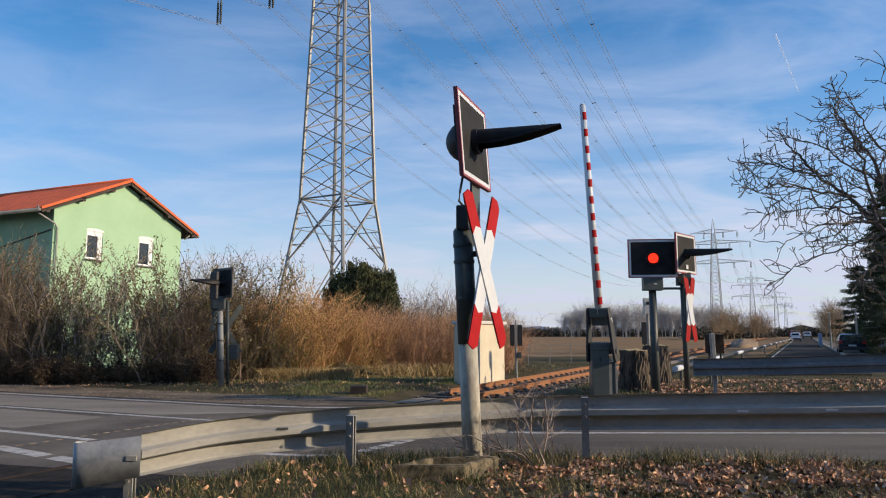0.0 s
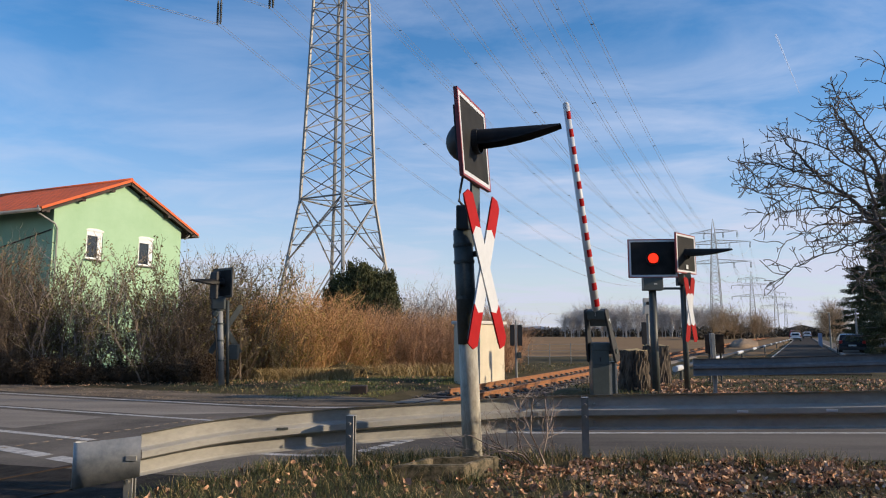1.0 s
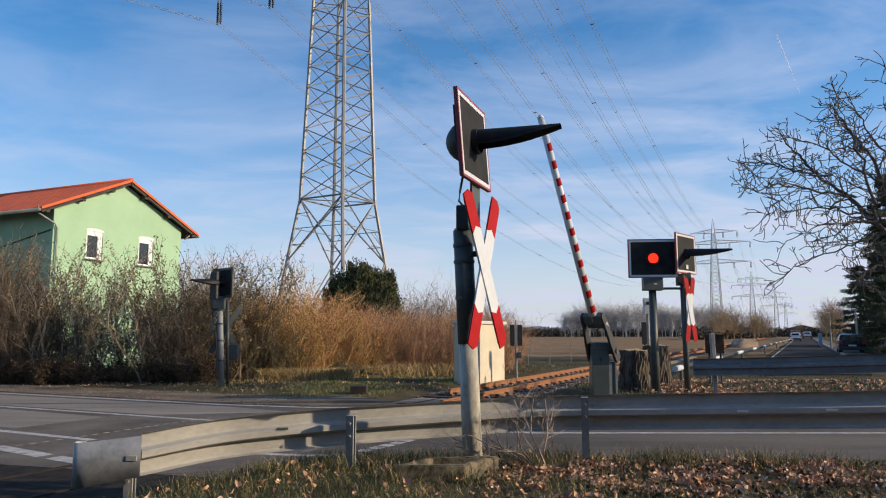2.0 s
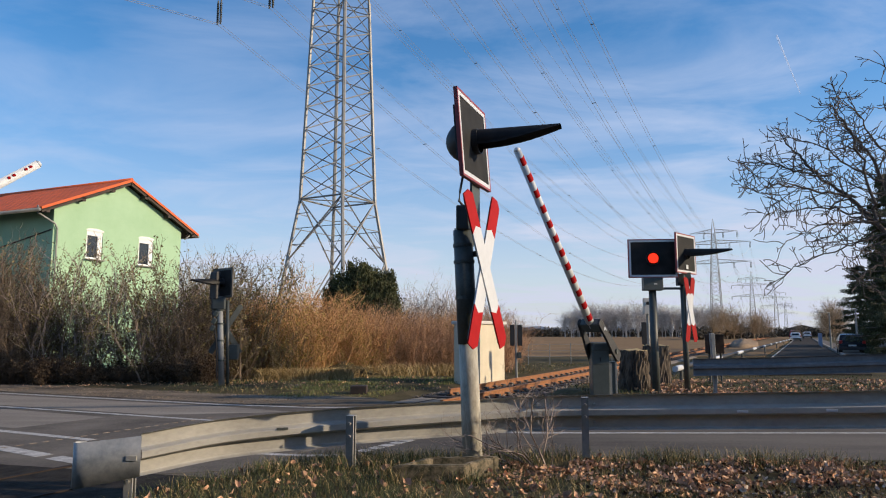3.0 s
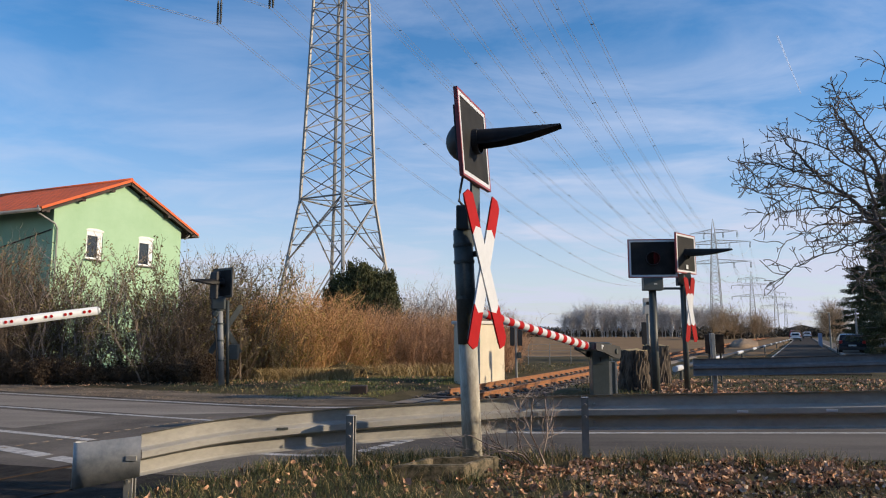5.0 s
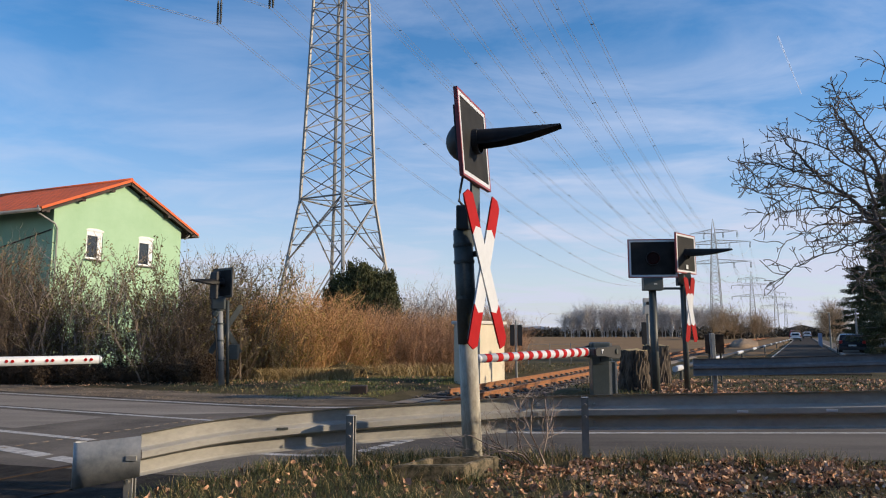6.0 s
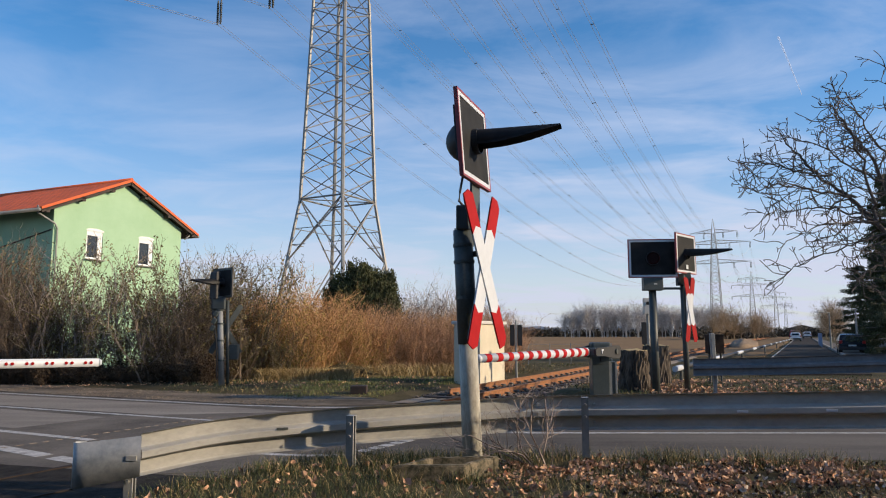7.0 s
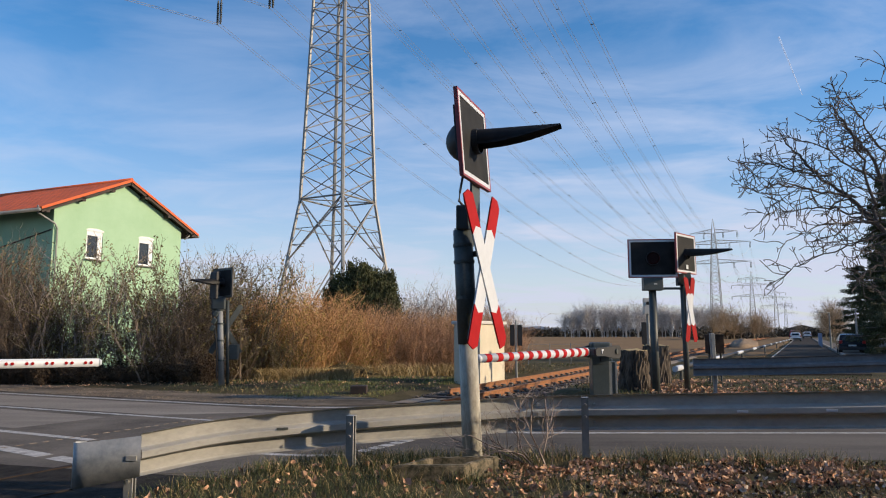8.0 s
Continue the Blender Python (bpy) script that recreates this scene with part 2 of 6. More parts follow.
def cells(m, scale):
    """Small moulded cells in a lamp lens, darker at their joints."""
    n, l = m.node_tree.nodes, m.node_tree.links
    p = n["Principled BSDF"]
    tc = n.new("ShaderNodeTexCoord")
    v = n.new("ShaderNodeTexVoronoi")
    v.inputs["Scale"].default_value, v.inputs["Randomness"].default_value = scale, 0.15
    l.new(tc.outputs["Object"], v.inputs["Vector"])
    r = n.new("ShaderNodeMapRange")
    power = p.inputs["Emission Strength"].default_value
    r.inputs["From Min"].default_value, r.inputs["From Max"].default_value = 0.15, 0.6
    r.inputs["To Min"].default_value, r.inputs["To Max"].default_value = power * 1.35, power * 0.5
    l.new(v.outputs["Distance"], r.inputs["Value"]); l.new(r.outputs[0], p.inputs["Emission Strength"])


cells(M["lit"], 26.0)
M["vapour"] = vapour()


# ---- mesh tools ----
def part(name, bm, material, parent=None, label="", smooth=False):
    me = bpy.data.meshes.new(name)
    bm.to_mesh(me)
    bm.free()
    for f in me.polygons:
        f.use_smooth = smooth
    for x in (material if isinstance(material, (list, tuple)) else [material]):
        me.materials.append(x)
    ob = new(name, me)
    ob.parent = parent
    if label:
        ob["label"] = label
    return ob


def thing(name, m, label, category, group="", kind=""):
    ob = new(name)
    ob.empty_display_size = 0.2
    ob.matrix_basis = m
    return tagged(ob, label, category, group, kind)


def box(bm, c, s, m=None, bevel=0.0):
    """A box with centre c and size s, turned by m about its centre, edges bevelled."""
    vs = bmesh.ops.create_cube(bm, size=1.0, matrix=Matrix.Translation(c) @ (m or Matrix()) @ Matrix.Diagonal((*s, 1)))["verts"]
    if bevel:
        es = list({e for v in vs for e in v.link_edges})
        bmesh.ops.bevel(bm, geom=es, offset=bevel, segments=2, affect="EDGES", profile=0.5)
    return bm


def tube(bm, a, b, ra, rb=None, sides=8, caps=True):
    """A tapered rod from a to b."""
    a, b = Vector(a), Vector(b)
    rb = ra if rb is None else rb
    d = b - a
    q = d.to_track_quat("Z", "Y")
    ring = []
    for p, r in ((a, ra), (b, rb)):
        ring.append([bm.verts.new(p + q @ Vector((r * math.cos(k * math.tau / sides), r * math.sin(k * math.tau / sides), 0))) for k in range(sides)])
    for k in range(sides):
        bm.faces.new((ring[0][k], ring[0][(k + 1) % sides], ring[1][(k + 1) % sides], ring[1][k]))
    if caps:
        bm.faces.new(ring[0][::-1]); bm.faces.new(ring[1])
    return bm


def sweep(bm, pts, radius, sides=6):
    """A rod through several points."""
    pts = [Vector(p) for p in pts]
    rings = []
    for k, p in enumerate(pts):
        q = (pts[min(k + 1, len(pts) - 1)] - pts[max(k - 1, 0)]).to_track_quat("Z", "Y")
        rings.append([bm.verts.new(p + q @ Vector((radius * math.cos(i * math.tau / sides), radius * math.sin(i * math.tau / sides), 0))) for i in range(sides)])
    for a, b in zip(rings, rings[1:]):
        for i in range(sides):
            bm.faces.new((a[i], a[(i + 1) % sides], b[(i + 1) % sides], b[i]))
    bm.faces.new(rings[0][::-1]); bm.faces.new(rings[-1])
    return bm


def prism(bm, outline, depth, m=None):
    """An outline in x and z, pushed depth along y (both ways from 0)."""
    m = m or Matrix()
    f = [bm.verts.new(m @ Vector((x, -depth / 2, z))) for x, z in outline]
    g = [bm.verts.new(m @ Vector((x, depth / 2, z))) for x, z in outline]
    n = len(outline)
    bm.faces.new(f); bm.faces.new(g[::-1])
    for k in range(n):
        bm.faces.new((f[k], g[k], g[(k + 1) % n], f[(k + 1) % n]))
    bmesh.ops.recalc_face_normals(bm, faces=bm.faces[:])
    return bm


def B():
    return bmesh.new()


def raw(name, verts, faces, material, parent=None, smooth=False):
    """A mesh from computed vertices and faces."""
    me = bpy.data.meshes.new(name)
    me.from_pydata(verts, [], faces)
    me.materials.append(material)
    if smooth:
        me.polygons.foreach_set("use_smooth", [True] * len(me.polygons))
    ob = new(name, me)
    ob.parent = parent
    return ob


# ---- ground, road, railway ----
def step(a, b, v):
    t = min(1.0, max(0.0, (v - a) / (b - a)))
    return t * t * (3 - 2 * t)


RAIL_DIR = Vector((0.4445, 0.8958, 0))
RAIL_LEFT = Vector((-0.8958, 0.4445, 0))


def far_edge(x):
    """The far edge of the road."""
    return 15.45 + (max(0.0, -4.0 - x) * 0.457) - 2.3 * step(1.5, 5.0, x)


def near_edge(x):
    return 7.7 - 2.6 * step(-1.0, -3.0, x) - 0.3 * step(2, 8, x)


def height(x, y):
    """The lie of the land; the road is at zero."""
    z = -0.05
    if x > -3.6:
        z += 0.38 * step(near_edge(x) + 0.1, near_edge(x) - 0.95, y) * step(-3.2, -2.0, x)
    if y > far_edge(x):
        d = y - far_edge(x)
        side = x * 0.8958 - y * 0.4445
        z += 0.3 * step(0.1, 0.8, d) * step(-5.6, -4.6, side) * step(24, 17, y)
        z += (0.10 * step(0.2, 2.5, d)) * step(-8.2, -9.0, side) * step(40, 20, y)
    z += 0.02 * (noise.noise(Vector((x * 0.7, y * 0.7, 0))) + 0.5 * noise.noise(Vector((x * 2.3, y * 2.3, 3)))) * step(70, 20, y)
    return z


def axis(stops):
    out = []
    for a, b, s in stops:
        n = max(1, round((b - a) / s))
        out += [a + (b - a) * k / n for k in range(n)]
    return out + [stops[-1][1]]


def build_ground():
    xs = axis([(-2500, -300, 400), (-300, -40, 26), (-40, -12, 2), (-12, 12, 0.3), (12, 40, 2), (40, 300, 26), (300, 2500, 400)])
    ys = axis([(-600, -20, 100), (-20, 2, 2), (2, 24, 0.3), (24, 60, 2), (60, 300, 24), (300, 4600, 430)])
    verts = [(x, y, height(x, y)) for y in ys for x in xs]
    w = len(xs)
    faces = [(j * w + i, j * w + i + 1, (j + 1) * w + i + 1, (j + 1) * w + i) for j in range(len(ys) - 1) for i in range(w - 1)]
    return tagged(raw("ground", verts, faces, M["soil"], smooth=True), "grassy brown verge soil and open land", "ground", kind="structure")


def sheet(name, outline, z, material, label, category, parent=None, thick=0.05):
    bm = B()
    top = [bm.verts.new((x, y, z)) for x, y in outline]
    low = [bm.verts.new((x, y, z - thick)) for x, y in outline]
    bm.faces.new(top)
    bm.faces.new(low[::-1])
    n = len(top)
    for k in range(n):
        bm.faces.new((low[k], low[(k + 1) % n], top[(k + 1) % n], top[k]))
    bmesh.ops.recalc_face_normals(bm, faces=bm.faces[:])
    bmesh.ops.triangulate(bm, faces=[f for f in bm.faces if len(f.verts) > 4])
    ob = part(name, bm, material, parent)
    return tagged(ob, label, category, kind="structure") if parent is None else ob


def line(name, pts, width, parent, z=0.006):
    """A painted stripe along points."""
    bm = B()
    for k in range(len(pts) - 1):
        a, b = Vector((*pts[k], z)), Vector((*pts[k + 1], z))
        d = (b - a).normalized()
        s = Vector((-d.y, d.x, 0)) * width / 2
        v = [bm.verts.new(p) for p in (a - s, b - s, b + s, a + s)]
        u = [bm.verts.new(p.co - Vector((0, 0, 0.004))) for p in v]
        bm.faces.new(v)
        for i in range(4):
            bm.faces.new((u[i], u[(i + 1) % 4], v[(i + 1) % 4], v[i]))
    return part(name, bm, M["paint"], parent)


def build_road():
    road = sheet("road", [(-60, 41.0), (-11.5, 18.85), (-4, 15.4), (-1.7, 15.4), (1.5, 15.4), (2.6, 14.8), (3.9, 13.7), (5.0, 13.1), (80, 12.9), (80, 7.4), (5, 7.45), (0, 7.7), (-1.2, 7.65), (-2.2, 6.9), (-3.0, 5.2), (-3.4, 2), (-3.4, -30), (-60, -30)],
                 0.0, M["asphalt"], "worn grey asphalt road with white markings", "road")
    line("edge_line", [(-40, 30.4), (-11.15, 17.8), (-4.56, 14.92), (-2.73, 14.4), (-1.3, 14.4), (1.4, 14.6), (2.4, 14.5), (3.7, 13.4), (5.0, 12.85), (60, 12.6)], 0.13, road)
    # two lanes laid in a paler asphalt than the road
    sheet("pale_lane", [(-34, 25.2), (-34, 24.3), (-9.0, 12.4), (-6.2, 11.0), (-5.3, 12.4), (-8.4, 13.95)], 0.003, M["worn"], "", "", road, 0.02)
    sheet("pale_lane", [(-34, 27.4), (-34, 25.9), (-8.4, 14.5), (-3.4, 12.25), (-2.2, 13.2), (-4.5, 14.6), (-11.0, 17.35)], 0.003, M["worn"], "", "", road, 0.02)
    line("centre_line", [(-30, 23.95), (-8.4, 14.27), (-3.6, 12.1), (-1.2, 11.1)], 0.12, road)
    line("centre_line", [(-0.6, 10.9), (1.5, 10.76), (60, 10.7)], 0.12, road)
    line("lane_line", [(-30, 22.5), (-6.85, 11.01), (-4.95, 10.07)], 0.14, road)
    for a, b in (((-7.6, 10.55), (-6.6, 9.9)), ((-5.95, 9.48), (-4.9, 8.8)), ((-4.72, 8.68), (-4.1, 8.3))):
        line("give_way_dash", [a, b], 0.22, road)
    line("corner_line", [(-2.5, 8.98), (-2.14, 8.9), (-1.69, 8.8), (-1.2, 8.86)], 0.12, road)
    for k in range(5):
        t = k / 5
        line("hatch_dash", [(-1.05 + 0.62 * t, 9.1 + 1.04 * t), (-1.05 + 0.62 * (t + 0.15), 9.1 + 1.04 * (t + 0.15))], 0.16, road)
    # darker resurfaced strip where the railway crosses, with a toothed seam
    def on(p, s):
        q = RAIL_LEFT * p + RAIL_DIR * s
        return (q.x, q.y)
    sheet("crossing_strip", [on(11.1, 1.2), on(11.1, 9.0), on(5.6, 13.2), on(5.6, 6.0)][::-1], 0.004, M["strip"], "", "", road, 0.02)
    # ballast colour is darkened to stand for the shadow over the near track
    sheet("open_ballast", [on(9.2, -12), on(9.2, 4.9), on(5.0, 5.7), on(5.0, -12)][::-1], 0.010, M["ballast"], "", "", road, 0.02)
    bm = B()
    for k in range(34):
        a = RAIL_LEFT * 9.35 + RAIL_DIR * (3.2 + k * 0.19)
        box(bm, (a.x, a.y, 0.006), (0.034, 0.10, 0.006), Matrix.Rotation(-0.46, 4, "Z"))
    part("seam_teeth", bm, M["gravel"], road)
    # gravelly shoulder beyond the far edge
    sheet("gravel_shoulder", [(-40, 33.6), (-40, 30.9), (-11.3, 18.2), (-4.6, 15.2), (-2.8, 14.75), (-0.9, 14.9), (-1.6, 16.4), (-5.0, 18.3), (-8.0, 20.2), (-12, 21.8)], 0.012, M["dirt"], "trodden brown dirt shoulder beside the road", "shoulder")
    # the side road beside the railway
    d = 0.513
    side = sheet("side_road", [(11.3, 26.0), (15.8, 26.0), (27.9 + d * 2000, 2049.5), (23.3 + d * 2000, 2049.5)], 0.0, M["darkasphalt"], "straight asphalt side road running to the horizon", "road", thick=0.04)
    line("edge_line", [(23.4 - d * 22, 27.5), (23.4 + d * 300, 349.5)], 0.10, side)
    sheet("kerb", [(28.0 - d * 3, 46.5), (28.2 - d * 3, 46.5), (28.2 + d * 150, 199.5), (28.0 + d * 150, 199.5)], 0.12, M["greywall"], "low concrete kerb along the side road", "kerb", thick=0.2)
    sheet("pavement", [(28.2 - d * 3, 46.5), (29.8 - d * 3, 46.5), (29.8 + d * 150, 199.5), (28.2 + d * 150, 199.5)], 0.115, M["strip"], "narrow paved footway beside the side road", "pavement", thick=0.2)
    # ploughed field
    sheet("field", [(6, 46), (21, 46), (21 + d * 250, 296), (-60, 296), (-25, 70)], 0.0, M["field"], "bare brown ploughed field", "field", thick=0.04)


RAIL_A, RAIL_B = 7.36, 6.28


def build_track():
    mid = (RAIL_A + RAIL_B) / 2
    # ballast bed past the road
    bm = B()
    for s0, s1 in ((12.2, 420.0), (-30.0, 2.0)):
        v = []
        for s in (s0, s1):
            for off, z in ((1.75, -0.12), (1.05, 0.0), (-1.05, 0.0), (-1.75, -0.12)):
                q = RAIL_LEFT * (mid + off) + RAIL_DIR * s
                v.append(bm.verts.new((q.x, q.y, z)))
        for k in range(3):
            bm.faces.new((v[k], v[k + 1], v[k + 5], v[k + 4]))
    bmesh.ops.recalc_face_normals(bm, faces=bm.faces[:])
    tagged(part("ballast_bed", bm, M["gravel"]), "brown stone ballast under the track", "ballast", kind="structure")
    track = thing("railway_track", Matrix(), "rusty single railway track on wooden sleepers", "railway track")
    prof = [(-0.065, 0.0), (0.065, 0.0), (0.065, 0.012), (0.012, 0.03), (0.012, 0.11), (0.034, 0.12), (0.034, 0.15), (-0.034, 0.15), (-0.034, 0.12), (-0.012, 0.11), (-0.012, 0.03), (-0.065, 0.012)]
    for p in (RAIL_A, RAIL_B):
        far0 = 15.2 if p == RAIL_A else 12.6
        for s0, s1, z in ((far0, 420.0, 0.03), (5.5, far0, -0.145), (-20.0, 5.4, -0.128)):
            c = RAIL_LEFT * p + RAIL_DIR * ((s0 + s1) / 2)
            m = Matrix.Translation((c.x, c.y, z)) @ Matrix.Rotation(math.atan2(RAIL_DIR.y, RAIL_DIR.x) - math.pi / 2, 4, "Z")
            part("rail", prism(B(), prof, s1 - s0, m), {0.03: M["rust"], -0.145: M["darkrail"], -0.128: M["darkrail"]}[z], track)
    bm = B()
    box(bm, (0, 0, 0), (RAIL_A - RAIL_B + 0.9, 0.22, 0.14), bevel=0.015)
    base = None
    a = math.atan2(RAIL_DIR.y, RAIL_DIR.x) - math.pi / 2
    for k in range(120):
        c = RAIL_LEFT * mid + RAIL_DIR * (14.8 + 0.62 * k)
        m = Matrix.Translation((c.x, c.y, -0.035)) @ Matrix.Rotation(a, 4, "Z")
        if base is None:
            base = part("sleeper", bm, M["timber"], track)
            base.matrix_basis = m
        else:
            o = base.copy()
            scene.collection.objects.link(o)
            o.matrix_basis = m
    # iron chairs clipping the rails to the sleepers
    first = None
    for k in range(60):
        for p in (RAIL_A, RAIL_B):
            c = RAIL_LEFT * p + RAIL_DIR * ((15.42 if p == RAIL_A else 14.8) + 0.62 * k)
            m = Matrix.Translation((c.x, c.y, 0.055)) @ Matrix.Rotation(a, 4, "Z")
            if first is None:
                first = part("rail_chair", box(B(), (0, 0, 0), (0.24, 0.13, 0.06), bevel=0.012), M["poletar"], track)
                first.matrix_basis = m
            else:
                o = first.copy()
                scene.collection.objects.link(o)
                o.matrix_basis = m


# ---- crash barriers ----
def beam_profile(h):
    """The back of a W-shaped crash-barrier beam: offset to the front, height."""
    q = [(0.022, 0.0), (0.068, 0.035), (0.075, 0.07), (0.075, 0.345), (0.066, 0.37), (0.008, 0.41), (0.0, 0.43), (0.0, 0.575), (0.006, 0.592), (0.068, 0.640), (0.075, 0.665), (0.075, 0.94), (0.06, 0.985), (0.03, 1.0)]
    return [(a * h / 0.31, b * h) for a, b in q]


def spline(pts, n):
    """A smooth curve through points."""
    out = []
    p = [Vector(v) for v in pts]
    p = [2 * p[0] - p[1]] + p + [2 * p[-1] - p[-2]]
    for k in range(1, len(p) - 2):
        for i in range(n):
            t = i / n
            a, b, c, d = p[k - 1], p[k], p[k + 1], p[k + 2]
            out.append(0.5 * (2 * b + (c - a) * t + (2 * a - 5 * b + 4 * c - d) * t * t + (3 * b - a - 3 * c + d) * t ** 3))
    return out + [p[-2]]


def beam(name, pts, h, parent, thick=0.004, n=6, front=1, steel="galv"):
    """A beam whose top edge follows pts; its ribs bulge away from the camera."""
    path = spline(pts, n)
    prof = beam_profile(h)
    verts, faces = [], []
    for k, p in enumerate(path):
        d = (path[min(k + 1, len(path) - 1)] - path[max(k - 1, 0)])
        nrm = Vector((-d.y, d.x, 0)).normalized() * front
        for off in (0.0, thick):
            for a, b in prof:
                q = p + nrm * (a + off) - Vector((0, 0, h - b))
                verts.append(tuple(q))
    m = len(prof)
    for k in range(len(path) - 1):
        for s in range(2):
            for i in range(m - 1):
                a = (k * 2 + s) * m + i
                b = ((k + 1) * 2 + s) * m + i
                faces.append((a, a + 1, b + 1, b) if s else (a, b, b + 1, a + 1))
        for i in (0, m - 1):
            a, b = (k * 2) * m + i, ((k + 1) * 2) * m + i
            faces.append((a, a + m, b + m, b))
    return raw(name, verts, faces, M[steel], parent)


def rail_post(parent, x, y, top, bottom, ang):
    """A C-shaped steel post with its bolts."""
    m = Matrix.Translation((x, y, 0)) @ Matrix.Rotation(ang, 4, "Z")
    bm = B()
    h = top - bottom
    for c, s in (((-0.03, 0, 0), (0.006, 0.10, h)), ((0, 0.047, 0), (0.06, 0.006, h)), ((0, -0.047, 0), (0.06, 0.006, h)), ((0.03, -0.038, 0), (0.006, 0.024, h)), ((0.03, 0.038, 0), (0.006, 0.024, h))):
        box(bm, (c[0], c[1], bottom + h / 2), s)
    box(bm, (0, 0, top + 0.003), (0.066, 0.104, 0.006))
    bmesh.ops.transform(bm, matrix=m, verts=bm.verts[:])
    # darker zinc than the beam, to stand for the shade on the posts
    p = part("post", bm, M["galvold"], parent)
    for z in (0.06, 0.17):
        bm = B()
        q = m @ Vector((0.0, -0.056, top - z))
        w = m @ Vector((0.0, -0.072, top - z))
        tube(bm, q, w, 0.016, 0.014, 6)
        part("bolt", bm, M["galvold"], p)
    return p


def build_near_barrier():
    g = thing("crash_barrier", Matrix(), "galvanised steel crash barrier curving round the corner", "crash barrier")
    pts = [(-2.42, 5.75, 0.694), (-1.86, 6.1, 0.768), (-1.14, 6.42, 0.807), (-0.44, 6.66, 0.833), (0.246, 6.85, 0.855), (0.97, 6.95, 0.884), (2.19, 6.74, 0.925), (3.95, 6.34, 0.988), (6.5, 5.9, 1.07)]
    beam("beam", pts, 0.335, g)
    # rounded end shoe: a flat apron that bends back round at its tip
    path = [(Vector((-2.40 - 0.069 * k, 5.675 - 0.004 * k, 0)), k / 7) for k in range(8)]
    a0 = path[-1][0]
    for k in range(1, 10):
        t = k / 9 * math.pi
        path.append((a0 + Vector((-0.065 * math.sin(t), 0.065 * (1 - math.cos(t)), 0)), 1.0))
    verts, faces = [], []
    for p, t in path:
        for off in (0.0, 0.005):
            verts += [(p.x, p.y + off, 0.688 - 0.052 * t), (p.x, p.y + off, 0.372 - 0.09 * t)]
    for k in range(len(path) - 1):
        a, b = k * 4, (k + 1) * 4
        faces += [(a, a + 1, b + 1, b), (a + 2, b + 2, b + 3, a + 3), (a, b, b + 2, a + 2), (a + 1, a + 3, b + 3, b + 1)]
    shoe = raw("end_shoe", verts, faces, M["zinc"], g, smooth=True)
    shoe["label"] = "rounded blue-grey sheet end"
    bm = box(B(), (-2.47, 5.668, 0.515), (0.085, 0.008, 0.042), Matrix.Rotation(0.05, 4, "Z"), 0.003)
    part("splice_plate", bm, M["galv"], g, "pale splice plate")
    rail_post(g, -0.82, 6.35, 0.765, 0.2, -0.16)
    rail_post(g, 1.34, 6.70, 0.893, 0.15, -0.2)
    rail_post(g, -2.51, 5.76, 0.5, -0.1, 0.1)
    # long reflective slots along the groove
    for x, y, z in ((-1.42, 6.309, 0.66), (2.78, 6.598, 0.778), (3.52, 6.43, 0.806)):
        part("slot", box(B(), (x, y - 0.012, z), (0.10, 0.006, 0.022), Matrix.Rotation(0.35 if x < 0 else -0.15, 4, "Z"), 0.003), M["poletar"] if x < 0 else M["white"], g)
    for x in (0.93, 1.48):
        for z in (0.82, 0.735, 0.65):
            part("bolt", tube(B(), (x, 7.0, z - 0.015), (x, 6.915, z - 0.015), 0.016, 0.013, 6), M["galvold"], g)


def build_far_barrier():
    g = thing("crash_barrier", Matrix(), "crash barrier closing the verge, shade put into its blue-grey zinc", "crash barrier")
    # this beam's zinc is darker and bluer to stand for its shade
    beam("beam", [(5.05, 14.2, 0.985), (6.6, 13.8, 1.03), (8.4, 13.35, 1.10), (12.0, 12.5, 1.2)], 0.34, g, steel="shadezinc")
    for x, y, t in ((5.5, 14.28, 0.97), (9.2, 13.4, 1.12)):
        rail_post(g, x, y, t - 0.12, height(x, y) - 0.2, -0.24)


# ---- crossing signals ----
def ring(bm, w, h, t, x0, x1):
    """A flat frame in the y-z plane between x0 and x1."""
    for c, s in (((0, h / 2 - t / 2), (w, t)), ((0, -h / 2 + t / 2), (w, t)), ((w / 2 - t / 2, 0), (t, h - 2 * t)), ((-w / 2 + t / 2, 0), (t, h - 2 * t))):
        box(bm, ((x0 + x1) / 2, c[0], c[1]), (x1 - x0, s[0], s[1]))
    return bm


def hood_mesh(length, r):
    """A half-tube visor that tapers to its tip, its lower edges rising."""
    bm = B()
    rings = []
    n, seg = 12, 14
    for i in range(n + 1):
        t = i / n
        open_a = radians(232 - 20 * t - 122 * max(0.0, (t - 0.12) / 0.88) ** 2.0)
        row = []
        for k in range(seg + 1):
            a = math.pi / 2 - open_a / 2 + open_a * k / seg
            rr = r * (1 - 0.12 * t)
            row.append(bm.verts.new((0.01 + length * t, rr * math.cos(a), rr * math.sin(a) - 0.075 * t + r * 0.12 * t)))
        rings.append(row)
    for i in range(n):
        for k in range(seg):
            bm.faces.new((rings[i][k], rings[i][k + 1], rings[i + 1][k + 1], rings[i + 1][k]))
    bmesh.ops.solidify(bm, geom=bm.faces[:], thickness=0.008)
    bmesh.ops.recalc_face_normals(bm, faces=bm.faces[:])
    return bm


